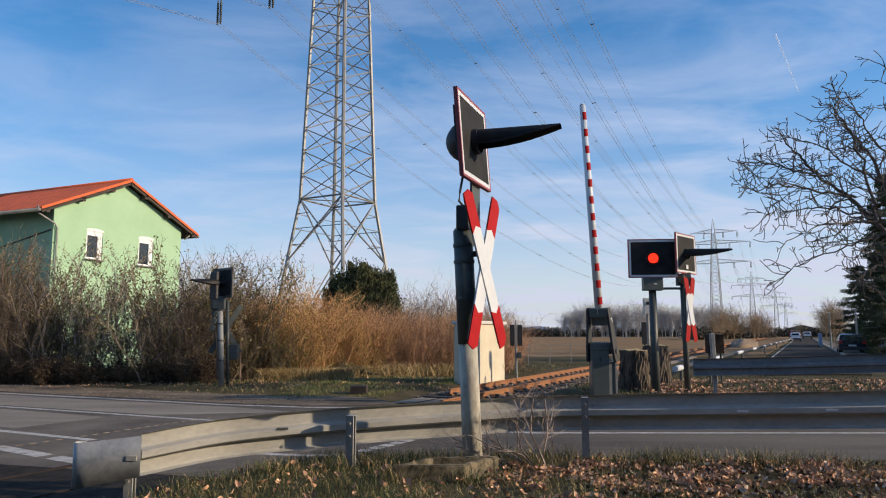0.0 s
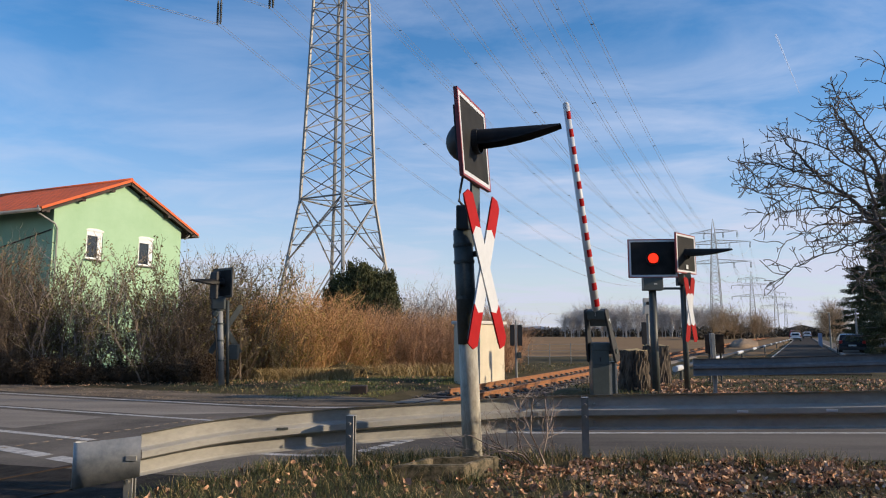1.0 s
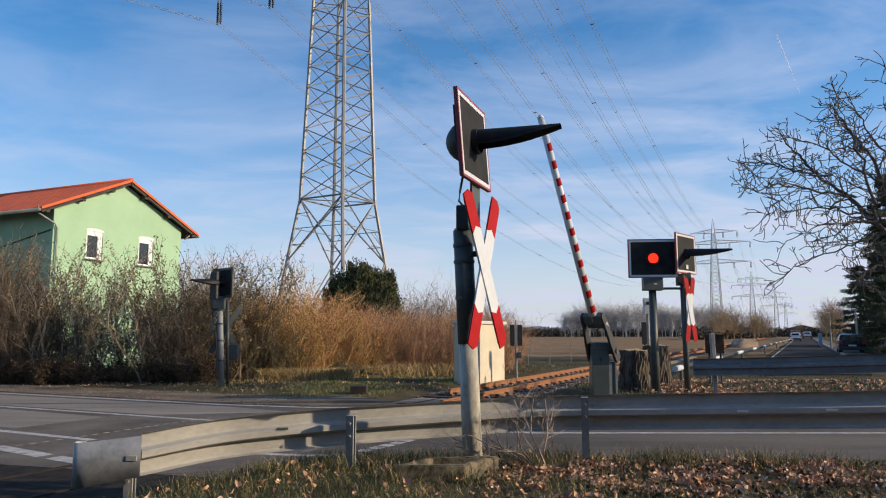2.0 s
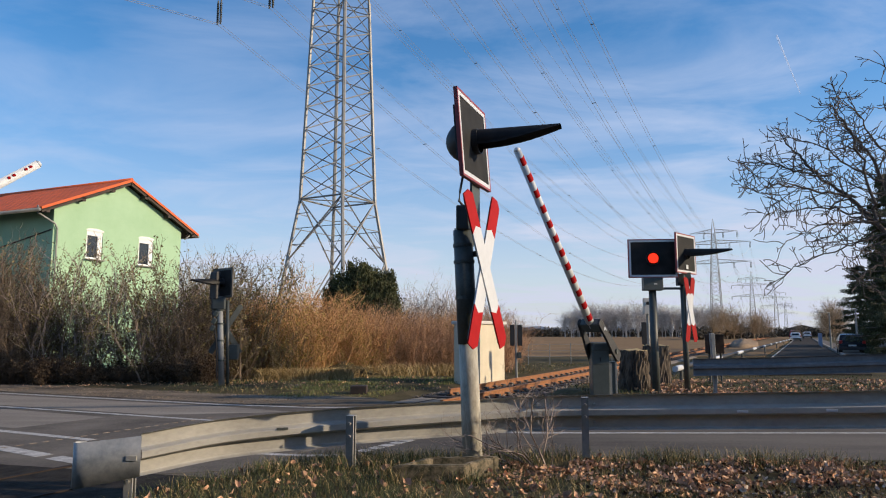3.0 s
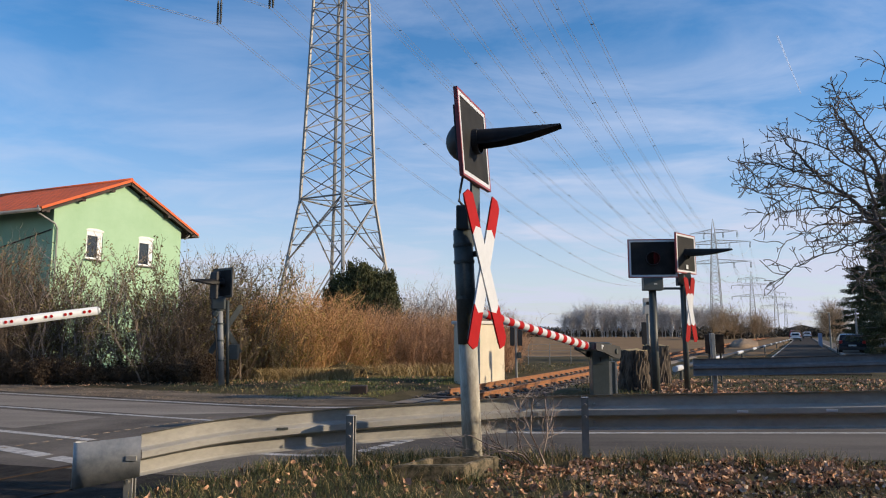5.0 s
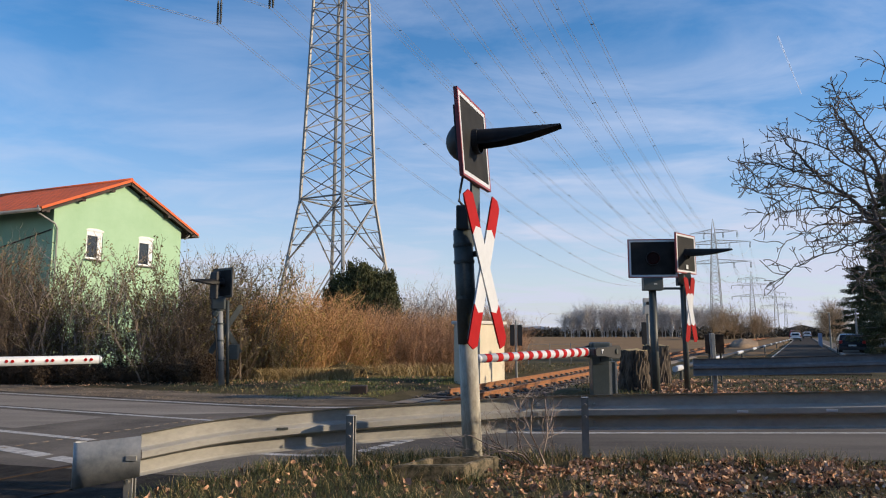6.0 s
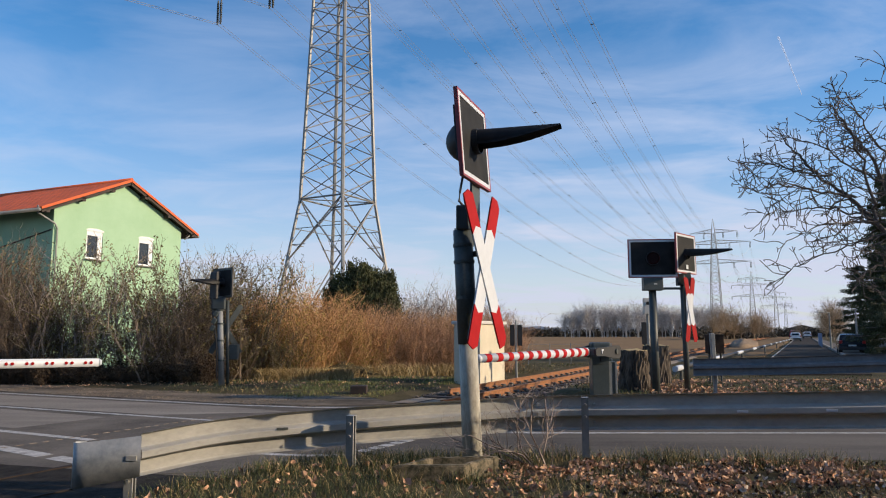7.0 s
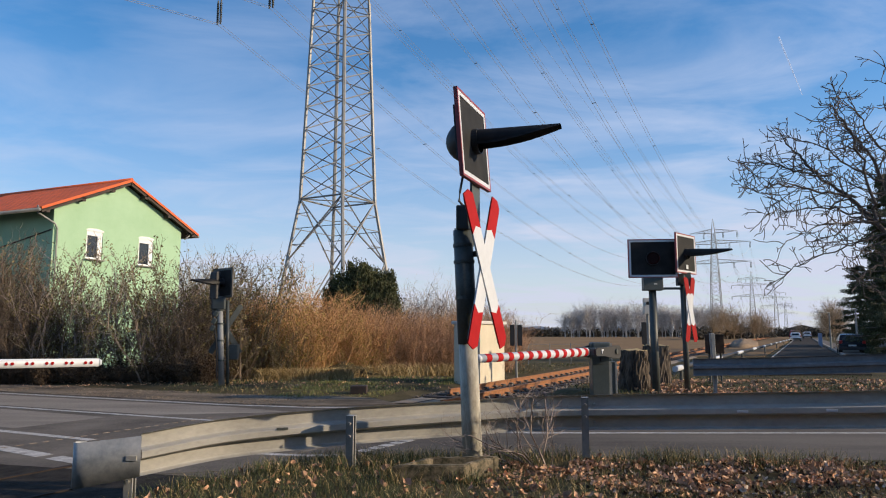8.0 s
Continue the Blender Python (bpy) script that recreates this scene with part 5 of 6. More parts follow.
def build_spruce(x, y, h, r, seed, low=0.5):
    rng = random.Random(seed)
    g = thing("spruce", Matrix.Translation((x, y, 0)), "tall dark spruce with drooping branches", "conifer", "spruces by the side road")
    part("trunk", tube(B(), (0, 0, -0.3), (0, 0, h), 0.2, 0.03, 8), M["bark"], g)
    s, t = Soup(), Soup()
    z = low
    while z < h - 0.3:
        rad = r * (1 - z / h) ** 0.62
        for _ in range(7):
            a = rng.uniform(0, math.tau)
            L = rad * rng.uniform(0.5, 1.12)
            d = Vector((math.cos(a), math.sin(a), 0.12))
            prev = Vector((0, 0, z + rng.uniform(-0.2, 0.2)))
            for k in range(6):
                d = (d + Vector((0, 0, -0.13 + 0.05 * k))).normalized()
                nx = prev + d * L / 6
                t.rod(prev, nx, 0.03, 0.015)
                for _ in range(34 + 10 * k):
                    c = prev.lerp(nx, rng.random()) + Vector((rng.gauss(0, 0.13), rng.gauss(0, 0.13), 0))
                    s.leaf(c - Vector((0, 0, rng.uniform(0, 0.30) * (0.4 + 0.12 * k))), rng.uniform(0.05, 0.13), rdir(rng), (Vector((0, 0, -1)) + d * 0.5 + rdir(rng) * 0.5).normalized(), 0.1, 0.2)
                prev = nx
        z += 0.62
    s.mesh("needles", M["conifer"], g)
    t.mesh("branch_mass", M["bark"], g)["kind"] = "stuff"


def build_far_trees():
    rng = random.Random(3)
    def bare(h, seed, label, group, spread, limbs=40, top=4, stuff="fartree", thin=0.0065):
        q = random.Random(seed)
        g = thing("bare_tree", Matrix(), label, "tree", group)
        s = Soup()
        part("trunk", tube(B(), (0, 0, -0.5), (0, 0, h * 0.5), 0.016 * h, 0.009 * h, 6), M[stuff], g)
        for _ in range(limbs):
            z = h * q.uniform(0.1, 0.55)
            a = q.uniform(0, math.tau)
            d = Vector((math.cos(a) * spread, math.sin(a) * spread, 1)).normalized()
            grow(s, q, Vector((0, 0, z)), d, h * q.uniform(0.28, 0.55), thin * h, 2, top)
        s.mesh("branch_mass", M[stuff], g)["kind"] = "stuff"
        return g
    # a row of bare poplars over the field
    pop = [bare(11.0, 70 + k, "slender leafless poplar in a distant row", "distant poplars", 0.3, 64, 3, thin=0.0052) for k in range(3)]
    for i in range(44):
        x = 46 + 1.37 * i + rng.uniform(-0.5, 0.5)
        m = Matrix.Translation((x, 262 + rng.uniform(-4, 4), 0)) @ Matrix.Rotation(rng.uniform(0, 6), 4, "Z")
        o = pop[i] if i < 3 else copy_thing(pop[i % 3], m)
        o.matrix_basis = m
        s = rng.uniform(0.95, 1.25)
        o.scale = (s, s, s * (1.0 - 0.22 * step(52, 46, x)))
    # rounder trees along the railway and the side road
    rnd = [bare(8.0, 90 + k, "tan leafless round-crowned tree far off", "distant roadside trees", 0.8, 70, 4, "brownbush", 0.006) for k in range(2)]
    spots = [(68, 172, 1.0), (74, 178, 1.1), (80, 180, 0.95), (86, 188, 1.0), (64, 166, 0.7), (95, 230, 0.9), (118, 262, 0.9), (135, 300, 0.8), (66, 169, 0.6), (71, 175, 0.75), (77, 181, 0.8), (78, 140, 1.0), (84, 150, 1.1), (92, 165, 1.1), (104, 190, 1.1), (90, 200, 0.8), (76, 150, 0.5)]
    for i, (x, y, s) in enumerate(spots):
        m = Matrix.Translation((x, y, 0)) @ Matrix.Rotation(i * 1.3, 4, "Z")
        o = rnd[i] if i < 2 else copy_thing(rnd[i % 2], m)
        o.matrix_basis = m
        o.scale = (s, s, s)
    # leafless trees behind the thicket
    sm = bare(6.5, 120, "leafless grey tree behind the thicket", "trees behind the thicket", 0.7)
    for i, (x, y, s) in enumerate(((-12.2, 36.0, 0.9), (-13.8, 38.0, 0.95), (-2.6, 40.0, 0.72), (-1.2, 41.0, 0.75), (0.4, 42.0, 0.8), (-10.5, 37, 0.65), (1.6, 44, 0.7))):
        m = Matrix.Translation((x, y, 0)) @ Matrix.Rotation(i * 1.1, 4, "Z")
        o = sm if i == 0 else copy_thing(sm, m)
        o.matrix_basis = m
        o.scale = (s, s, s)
    # hedge along the far side of the field and scrub by the line
    s = Soup()
    for x0, y0, x1, y1, n, hh in ((-40, 300, 190, 300, 3400, 4.4), (56, 158, 92, 210, 420, 3.2), (100, 215, 190, 420, 300, 3.5), (-60, 120, -2, 60, 500, 2.6)):
        for _ in range(n):
            t = rng.random()
            p = Vector((x0 + (x1 - x0) * t + rng.gauss(0, 1), y0 + (y1 - y0) * t + rng.gauss(0, 2), 0))
            for _ in range(6):
                c = p + Vector((rng.gauss(0, 0.6), rng.gauss(0, 0.6), rng.uniform(0, hh) * rng.uniform(0.5, 1)))
                s.leaf(c, rng.uniform(0.3, 0.7), rdir(rng), rdir(rng))
    tagged(s.mesh("hedge", M["hedge"]), "dark leafless hedge beyond the field", "hedge", kind="stuff")
    # low hills at the horizon, the haze's blue put into their colour
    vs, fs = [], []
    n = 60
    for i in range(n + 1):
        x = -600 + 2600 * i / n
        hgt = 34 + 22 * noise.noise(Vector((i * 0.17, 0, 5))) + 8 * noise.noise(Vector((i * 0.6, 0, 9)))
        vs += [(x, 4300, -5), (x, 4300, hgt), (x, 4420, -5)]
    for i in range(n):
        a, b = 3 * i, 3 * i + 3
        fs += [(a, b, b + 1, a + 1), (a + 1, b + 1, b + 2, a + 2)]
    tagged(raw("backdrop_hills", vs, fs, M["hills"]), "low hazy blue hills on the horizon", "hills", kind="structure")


def build_grass():
    rng = random.Random(8)
    g, d, lw = Soup(), Soup(), Soup()
    def blade(s, x, y, h, w):
        z = height(x, y) - 0.01
        a = rng.uniform(0, math.tau)
        lx, ly = math.cos(a), math.sin(a)
        b = rng.uniform(0.2, 1.5) * h
        n = len(s.v)
        px, py = -ly * w, lx * w
        s.v += [(x - px, y - py, z), (x + px, y + py, z), (x + lx * b * 0.4 + px * 0.7, y + ly * b * 0.4 + py * 0.7, z + h * 0.6), (x + lx * b * 0.4 - px * 0.7, y + ly * b * 0.4 - py * 0.7, z + h * 0.6), (x + lx * b, y + ly * b, z + h)]
        s.f += [(n, n + 1, n + 2, n + 3), (n + 3, n + 2, n + 4)]
    # near verge
    k = 0
    while k < 85000:
        x, y = rng.uniform(-3.0, 7.0), rng.uniform(3.9, 7.6)
        if y > near_edge(x) - 0.05 or x < -2.6 - (y - 5.0) * 0.2 and y > 5:
            continue
        clump = noise.noise(Vector((x * 1.6, y * 1.6, 0)))
        right = step(0.0, 1.5, x)
        if rng.random() > 0.32 + 0.9 * clump + (0.38 * (1 - right)) + 0.3 * step(5.0, 4.4, y):
            k += 0.25
            continue
        edge = step(0.5, 0.05, abs(y - near_edge(x) + 0.75))
        h = rng.uniform(0.025, 0.08) * (1 + 0.9 * edge + 0.5 * clump)
        blade(d if rng.random() < 0.2 + 0.2 * right else g, x, y, h, 0.0018)
        k += 1
    # ranker tufts at the foot of the barrier
    for tx, ty in ((1.5, 6.32), (1.72, 6.28), (2.05, 6.3), (2.7, 6.25), (2.95, 6.2), (3.5, 6.1), (0.75, 6.35), (-0.55, 6.25), (-0.95, 6.2), (-1.35, 6.0), (4.2, 5.95), (-0.3, 6.4), (-0.45, 5.62), (0.2, 5.64)):
        for _ in range(150):
            blade(d if rng.random() < 0.35 else g, tx + rng.gauss(0, 0.09), ty + rng.gauss(0, 0.06), rng.uniform(0.06, 0.19), 0.0025)
    # far lawn beside the crossing and the verge in front of the side road
    for n, x0, x1, y0, y1 in ((32000, -7.5, 2.0, 16.2, 23.5), (12000, 3.0, 14.0, 13.3, 19.0), (1500, -16, -6.5, 20.5, 22), (9000, 2.5, 9.0, 23.5, 36), (9000, 5.0, 20.0, 18.5, 26.0)):
        for _ in range(n):
            x, y = rng.uniform(x0, x1), rng.uniform(y0, y1)
            side = x * 0.8958 - y * 0.4445
            if y < far_edge(x) + (0.9 if x < 0 else 0.3) or -8.8 < side < -4.9:
                continue
            if noise.noise(Vector((x * 0.6, y * 0.6, 4))) + rng.uniform(-0.3, 0.5) < -0.1:
                continue
            if x < -4.2 and y < 21.5 and rng.random() < 0.55:
                continue
            lump = 1 + 1.2 * noise.noise(Vector((x * 1.1, y * 1.1, 8)))
            blade(d if rng.random() < (0.12 if x > -4 else 0.3) else (lw if -4.4 < x < 2.5 and y > 16 else g), x, y, rng.uniform(0.03, 0.085) * lump, 0.006)
    # straw tufts at the foot of the thicket
    for _ in range(5000):
        x = rng.uniform(-6.6, 1.5)
        y = 23.0 + (x + 6.5) * 0.28 + rng.gauss(0, 0.35)
        if noise.noise(Vector((x * 0.8, 0, 2))) > -0.25:
            blade(d, x, y, rng.uniform(0.15, 0.5), 0.009)
    for _ in range(6500):
        x = rng.uniform(-5.7, -2.9)
        blade(d, x, 22.3 + 0.25 * (x + 5) + rng.gauss(0, 0.3), rng.uniform(0.1, 0.42), 0.008)
    tagged(g.mesh("grass", M["grass"]), "short winter grass on the verges", "grass", kind="stuff")
    tagged(lw.mesh("lawn", M["lawn"]), "uneven short green lawn beside the road", "grass", kind="stuff")
    tagged(d.mesh("dry_grass", M["straw"]), "straw-coloured dry grass tufts", "grass", kind="stuff")


def leaf_mesh(rng, size):
    """A curled lobed leaf, about fourteen triangles."""
    n = 9
    vs = [(0, 0, 0.0)]
    for k in range(n):
        a = math.tau * k / n
        r = size * (0.82 + 0.18 * (k % 2)) * rng.uniform(0.75, 1.2)
        x, y = r * math.cos(a) * 1.3, r * math.sin(a) * 0.72
        vs.append((x, y, 1.2 * (y * y + 0.35 * x * x) / size + rng.uniform(-0.1, 0.25) * size))
    fs = [(0, 1 + k, 1 + (k + 1) % n) for k in range(n)]
    return vs, fs


def build_leaves():
    rng = random.Random(31)
    litter = thing("leaf_litter", Matrix(), "brown curled fallen leaves on the verge", "fallen leaves")
    shapes = []
    for k in range(6):
        vs, fs = leaf_mesh(rng, 0.033)
        me = bpy.data.meshes.new("leaf")
        me.from_pydata(vs, [], fs)
        me.materials.append(M["leaf"])
        shapes.append(me)
    def spot():
        while True:
            if rng.random() < 0.86:
                x, y = rng.uniform(0.2, 5.4), rng.uniform(4.5, 6.5)
                if rng.random() > step(0.0, 0.8, x - 0.15) + 0.1 or rng.random() < 0.8 * step(5.35, 4.8, y) or noise.noise(Vector((x * 1.7, y * 2.2, 11))) < -0.12:
                    continue
            else:
                x, y = rng.uniform(-2.4, 0.4), rng.uniform(4.4, 6.4)
                if rng.random() > 0.25:
                    continue
            return x, y
    for k in range(300):
        x, y = spot()
        s = rng.uniform(0.5, 1.25)
        o = new("leaf", rng.choice(shapes))
        o.parent = litter
        o.matrix_basis = Matrix.Translation((x, y, height(x, y) + rng.uniform(0.02, 0.05))) @ Euler((rng.gauss(0, 0.6), rng.gauss(0, 0.6), rng.uniform(0, 6.28))).to_matrix().to_4x4() @ Matrix.Scale(s, 4)
    s, pale, old = Soup(), Soup(), Soup()
    def more(n, f, lo, hi, s=s, up=0.0):
        for _ in range(n):
            x, y = f()
            me = rng.choice(shapes)
            m = Matrix.Translation((x, y, height(x, y) + up + rng.uniform(0.005, 0.035))) @ Euler((rng.gauss(0, 0.5), rng.gauss(0, 0.5), rng.uniform(0, 6.28))).to_matrix().to_4x4() @ Matrix.Scale(rng.uniform(lo, hi), 4)
            b = len(s.v)
            s.v += [tuple(m @ v.co) for v in me.vertices]
            s.f += [tuple(b + i for i in p.vertices) for p in me.polygons]
    more(2600, spot, 0.3, 1.05)
    def right():
        while True:
            x, y = rng.uniform(0.9, 5.4), rng.uniform(4.3, 6.45)
            if rng.random() < step(0.7, 2.2, x) + 0.12:
                return x, y
    more(650, right, 0.25, 0.7, pale, 0.015)
    more(1300, right, 0.35, 0.95, old)
    def far():
        while True:
            x, y = rng.uniform(4.2, 15), rng.uniform(13.6, 22.0)
            if rng.random() < (1 if x < 6 else 0.35):
                return x, y
    more(2600, far, 0.9, 1.7)
    more(800, lambda: (rng.uniform(-16, -5), rng.uniform(19.4, 21.8)), 0.4, 0.9)
    more(150, lambda: (rng.uniform(-5, 1), rng.uniform(18.5, 23.0)), 0.7, 1.3)
    tagged(pale.mesh("bleached_leaves", M["paleleaf"]), "bleached leaf scraps among the litter", "fallen leaves", kind="stuff")
    tagged(old.mesh("rotten_leaves", M["oldleaf"]), "dark rotten leaves under the litter", "fallen leaves", kind="stuff")
    rest = s.mesh("scattered_leaves", M["leaf"])
    tagged(rest, "brown fallen leaves scattered over the grass", "fallen leaves", kind="stuff")


def build_sapling():
    """Bare weedy stems beside the near signal."""
    rng = random.Random(14)
    g = thing("bare_sapling", Matrix.Translation((0.86, 6.36, height(0.86, 6.36) - 0.02)), "thin leafless weed stems beside the signal pole", "shrub")
    s = Soup()
    stems = ((0.05, -0.15, 0.62, 0.008), (0.02, -0.05, 0.55, 0.0065), (0.0, -0.5, 0.62, 0.007), (-0.05, -0.9, 0.7, 0.007), (-0.1, -1.6, 0.72, 0.0065), (-0.05, -2.6, 0.7, 0.006), (-0.1, -0.6, 0.5, 0.0055), (-0.3, -0.8, 0.45, 0.005), (-0.35, -1.4, 0.5, 0.005), (0.1, 0.1, 0.35, 0.005), (-0.15, -0.3, 0.42, 0.005), (0.03, -0.35, 0.66, 0.006), (-0.02, -1.2, 0.7, 0.006), (-0.4, -0.6, 0.5, 0.005), (-0.2, -2.0, 0.6, 0.005))
    for dx, lean, length, r in stems:
        grow(s, rng, Vector((dx, rng.uniform(-0.1, 0.08), 0)), Vector((lean, rng.gauss(0, 0.12), 1)).normalized(), length * rng.uniform(0.95, 1.2), r * 1.45, 2, 4)
    s.mesh("stem_tangle", M["twig"], g)["kind"] = "stuff"


# ---- smaller things ----
def build_trough():
    """The open concrete box round the foot of the near signal."""
    g = thing("concrete_trough", Matrix.Translation((-0.40, 5.66, 0.2)), "mossy open concrete box at the pole foot", "concrete trough")
    e1, e2, h = Vector((0.575, 0.035, 0)), Vector((0.30, 0.41, 0)), 0.26
    def slab(name, u0, u1, v0, v1, drop=0.0):
        bm = B()
        vs = [bm.verts.new(e1 * u + e2 * v + Vector((0, 0, z))) for z in (-0.12, h - drop) for u, v in ((u0, v0), (u1, v0), (u1, v1), (u0, v1))]
        for f in ((3, 2, 1, 0), (4, 5, 6, 7), (0, 1, 5, 4), (1, 2, 6, 5), (2, 3, 7, 6), (3, 0, 4, 7)):
            bm.faces.new([vs[k] for k in f])
        bmesh.ops.bevel(bm, geom=bm.edges[:], offset=0.009, segments=2, affect="EDGES")
        bmesh.ops.subdivide_edges(bm, edges=[e for e in bm.edges if e.calc_length() > 0.1], cuts=7, use_grid_fill=True)
        for v in bm.verts:
            v.co += 0.009 * noise.noise_vector(v.co * 13) + Vector((0, 0, 0.010 * noise.noise(v.co * 5)))
        part(name, bm, M["concrete"], g)
    slab("side_slab", 0, 1, 0, 0.16)
    slab("side_slab", 0, 1, 0.84, 1)
    slab("end_slab", 0, 0.12, 0.163, 0.837, 0.004)
    slab("end_slab", 0.88, 1, 0.163, 0.837, 0.004)
    part("soil_fill", box(B(), (0.437, 0.222, 0.05), (0.5, 0.3, 0.1)), M["soil"], g)


def build_stump(x, y, r, h, seed, label):
    rng = random.Random(seed)
    g = thing("tree_stump", Matrix.Translation((x, y, height(x, y) - 0.05)), label, "tree stump", "stumps by the barrier")
    n, rows = 56, 9
    vs, fs = [], []
    for j in range(rows + 1):
        t = j / rows
        for k in range(n):
            a = math.tau * k / n
            ridge = 0.03 * math.sin(a * 17 + 1.8 * math.sin(t * 9 + a * 2)) * math.sin(a * 9 - 1.5 * math.sin(t * 8)) + 0.03 * noise.noise(Vector((math.cos(a) * 2, math.sin(a) * 2, t * 2 + seed)))
            rr = r * (1.12 - 0.16 * t) + ridge
            vs.append((rr * math.cos(a), rr * math.sin(a), h * t + (0.05 * noise.noise(Vector((math.cos(a) * 3, math.sin(a) * 3, 7))) if j == rows else 0)))
    for j in range(rows):
        for k in range(n):
            a, b = j * n + k, j * n + (k + 1) % n
            fs.append((a, b, b + n, a + n))
    raw("bark", vs, fs, M["stumpbark"], g)
    raw("cut_top", [v for v in vs[-n:]], [tuple(range(n))], M["straw"], g)


def build_mini_signals():
    # two-lamp board seen from behind, beside the track
    g = thing("track_signal", pose(2.52, 24.2, 0), "small dark track signal on a thin post", "railway signal", "track signals")
    part("post", tube(B(), (0, 0, -0.2), (0, 0, 1.95), 0.04, 0.035, 10), M["galvold"], g)
    for x in (-0.13, 0.13):
        part("lamp_board", box(B(), (x, -0.03, 1.43), (0.16, 0.06, 0.72), None, 0.01), M["black"], g)
    part("back_strip", box(B(), (0, -0.03, 1.43), (0.07, 0.05, 0.72), None, 0.005), M["galvold"], g)
    part("cable_box", box(B(), (0.1, -0.06, 0.75), (0.14, 0.1, 0.2), None, 0.01), M["poletar"], g)
    # grey box on a post and a low dark board behind the barrier
    g = thing("track_signal", pose(5.95, 20.3, 0), "grey signal box on a thin post by the track", "railway signal", "track signals")
    part("post", tube(B(), (0, 0, -0.2), (0, 0, 2.3), 0.045, 0.04, 10), M["galvold"], g)
    part("box", box(B(), (-0.02, -0.05, 2.28), (0.22, 0.14, 0.46), None, 0.01), M["huttop"], g, "pale grey box")
    part("lamp", tube(B(), (-0.02, -0.12, 2.36), (-0.02, -0.15, 2.36), 0.05, 0.05, 14), M["black"], g)
    g = thing("track_signal", pose(5.75, 20.0, 0), "narrow dark signal board on a post", "railway signal", "track signals")
    part("post", tube(B(), (0, 0, -0.2), (0, 0, 1.3), 0.05, 0.045, 10), M["poletar"], g)
    part("board", box(B(), (-0.02, -0.06, 1.5), (0.14, 0.05, 0.62), None, 0.008), M["black"], g)
    # concrete marker post with a dark cabinet behind
    g = thing("marker_post", pose(6.75, 17.5, 0.1) @ pose(0, 0, 0, 0, -1.5, 0), "weathered grey-brown post beside the crossing", "post")
    part("post", box(B(), (0, 0, 0.65), (0.11, 0.11, 1.5), None, 0.015), M["galvold"], g)
    g = thing("cable_cabinet", pose(7.12, 18.4, 0), "rusty brown cabinet on two legs by the track", "cabinet")
    part("body", box(B(), (0, 0, 1.22), (0.40, 0.3, 0.5), None, 0.02), M["darkrail"], g)
    for x in (-0.15, 0.15):
        part("leg", tube(B(), (x, 0, -0.3), (x, 0, 1.1), 0.03, 0.03, 8), M["poletar"], g)


def build_pipe_rail():
    """The low black-and-white rail between the track and the side road."""
    g = thing("pipe_rail", Matrix(), "low black-and-white painted pipe rail along the track", "guard rail")
    a, d = Vector((6.55, 19.4, 0.56)), Vector((0.4685, 0.8835, 0))
    n = 12
    for k in range(n):
        p, q = a + d * (k * 9.2), a + d * ((k + 1) * 9.2)
        part("pipe", tube(B(), p, p.lerp(q, 0.72), 0.075, 0.075, 16), M["black"], g, "black pipe section")
        part("pipe", tube(B(), p.lerp(q, 0.72), q, 0.077, 0.077, 16), M["white"], g, "white pipe section")
        if k % 2 == 0:
            part("post", tube(B(), (p.x, p.y, -0.3), p, 0.05, 0.05, 8), M["poletar"], g)
    part("pipe", tube(B(), a - d * 0.9, a, 0.077, 0.077, 16), M["white"], g, "white pipe section")


def car(x, y, paint, label, scale=1.0, rear=True, az=0.0, group="parked cars"):
    """A hatchback seen from behind: local -y is its rear."""
    g = thing("car", Matrix.Translation((x, y, 0)) @ Matrix.Rotation(az, 4, "Z") @ Matrix.Scale(scale, 4), label, "car", group)
    prof = [(-2.0, 0.28), (-2.02, 0.62), (-1.96, 0.95), (-1.6, 1.38), (-0.9, 1.47), (0.1, 1.42), (0.85, 0.98), (1.7, 0.86), (2.0, 0.62), (2.0, 0.28)]
    bm = B()
    prism(bm, prof, 1.74, Matrix.Rotation(math.pi / 2, 4, "Z"))
    for v in bm.verts:
        if v.co.z > 0.9:
            v.co.x *= 1 - 0.22 * (v.co.z - 0.9) / 0.55
    bmesh.ops.bevel(bm, geom=bm.edges[:], offset=0.05, segments=2, affect="EDGES")
    body = part("body", bm, paint, g)
    part("rear_window", prism(B(), [(-0.62, 0.99), (0.62, 0.99), (0.5, 1.33), (-0.5, 1.33)], 0.02, Matrix.Translation((0, -1.83, 0)) @ Matrix(((1, 0, 0, 0), (0, 1, 0.85, -0.98), (0, 0, 1, 0), (0, 0, 0, 1)))), M["glass"], g, "dark rear window")
    for s in (-1, 1):
        part("tail_light", box(B(), (s * 0.72, -1.97, 0.86), (0.2, 0.12, 0.22), None, 0.03), M["taillight"], g, "red tail light")
        for yy in (-1.25, 1.3):
            w = part("wheel", tube(B(), (s * 0.62, yy, 0.31), (s * 0.86, yy, 0.31), 0.31, 0.31, 20), M["rubber"], g)
            part("rim", tube(B(), (s * 0.85, yy, 0.31), (s * 0.875, yy, 0.31), 0.2, 0.19, 14), M["galvold"], w)
    part("number_plate", box(B(), (0, -2.035, 0.62), (0.5, 0.02, 0.11)), M["white"], g)
    part("bumper", box(B(), (0, -2.0, 0.42), (1.7, 0.12, 0.24), None, 0.04), M["black"], g)
    return g


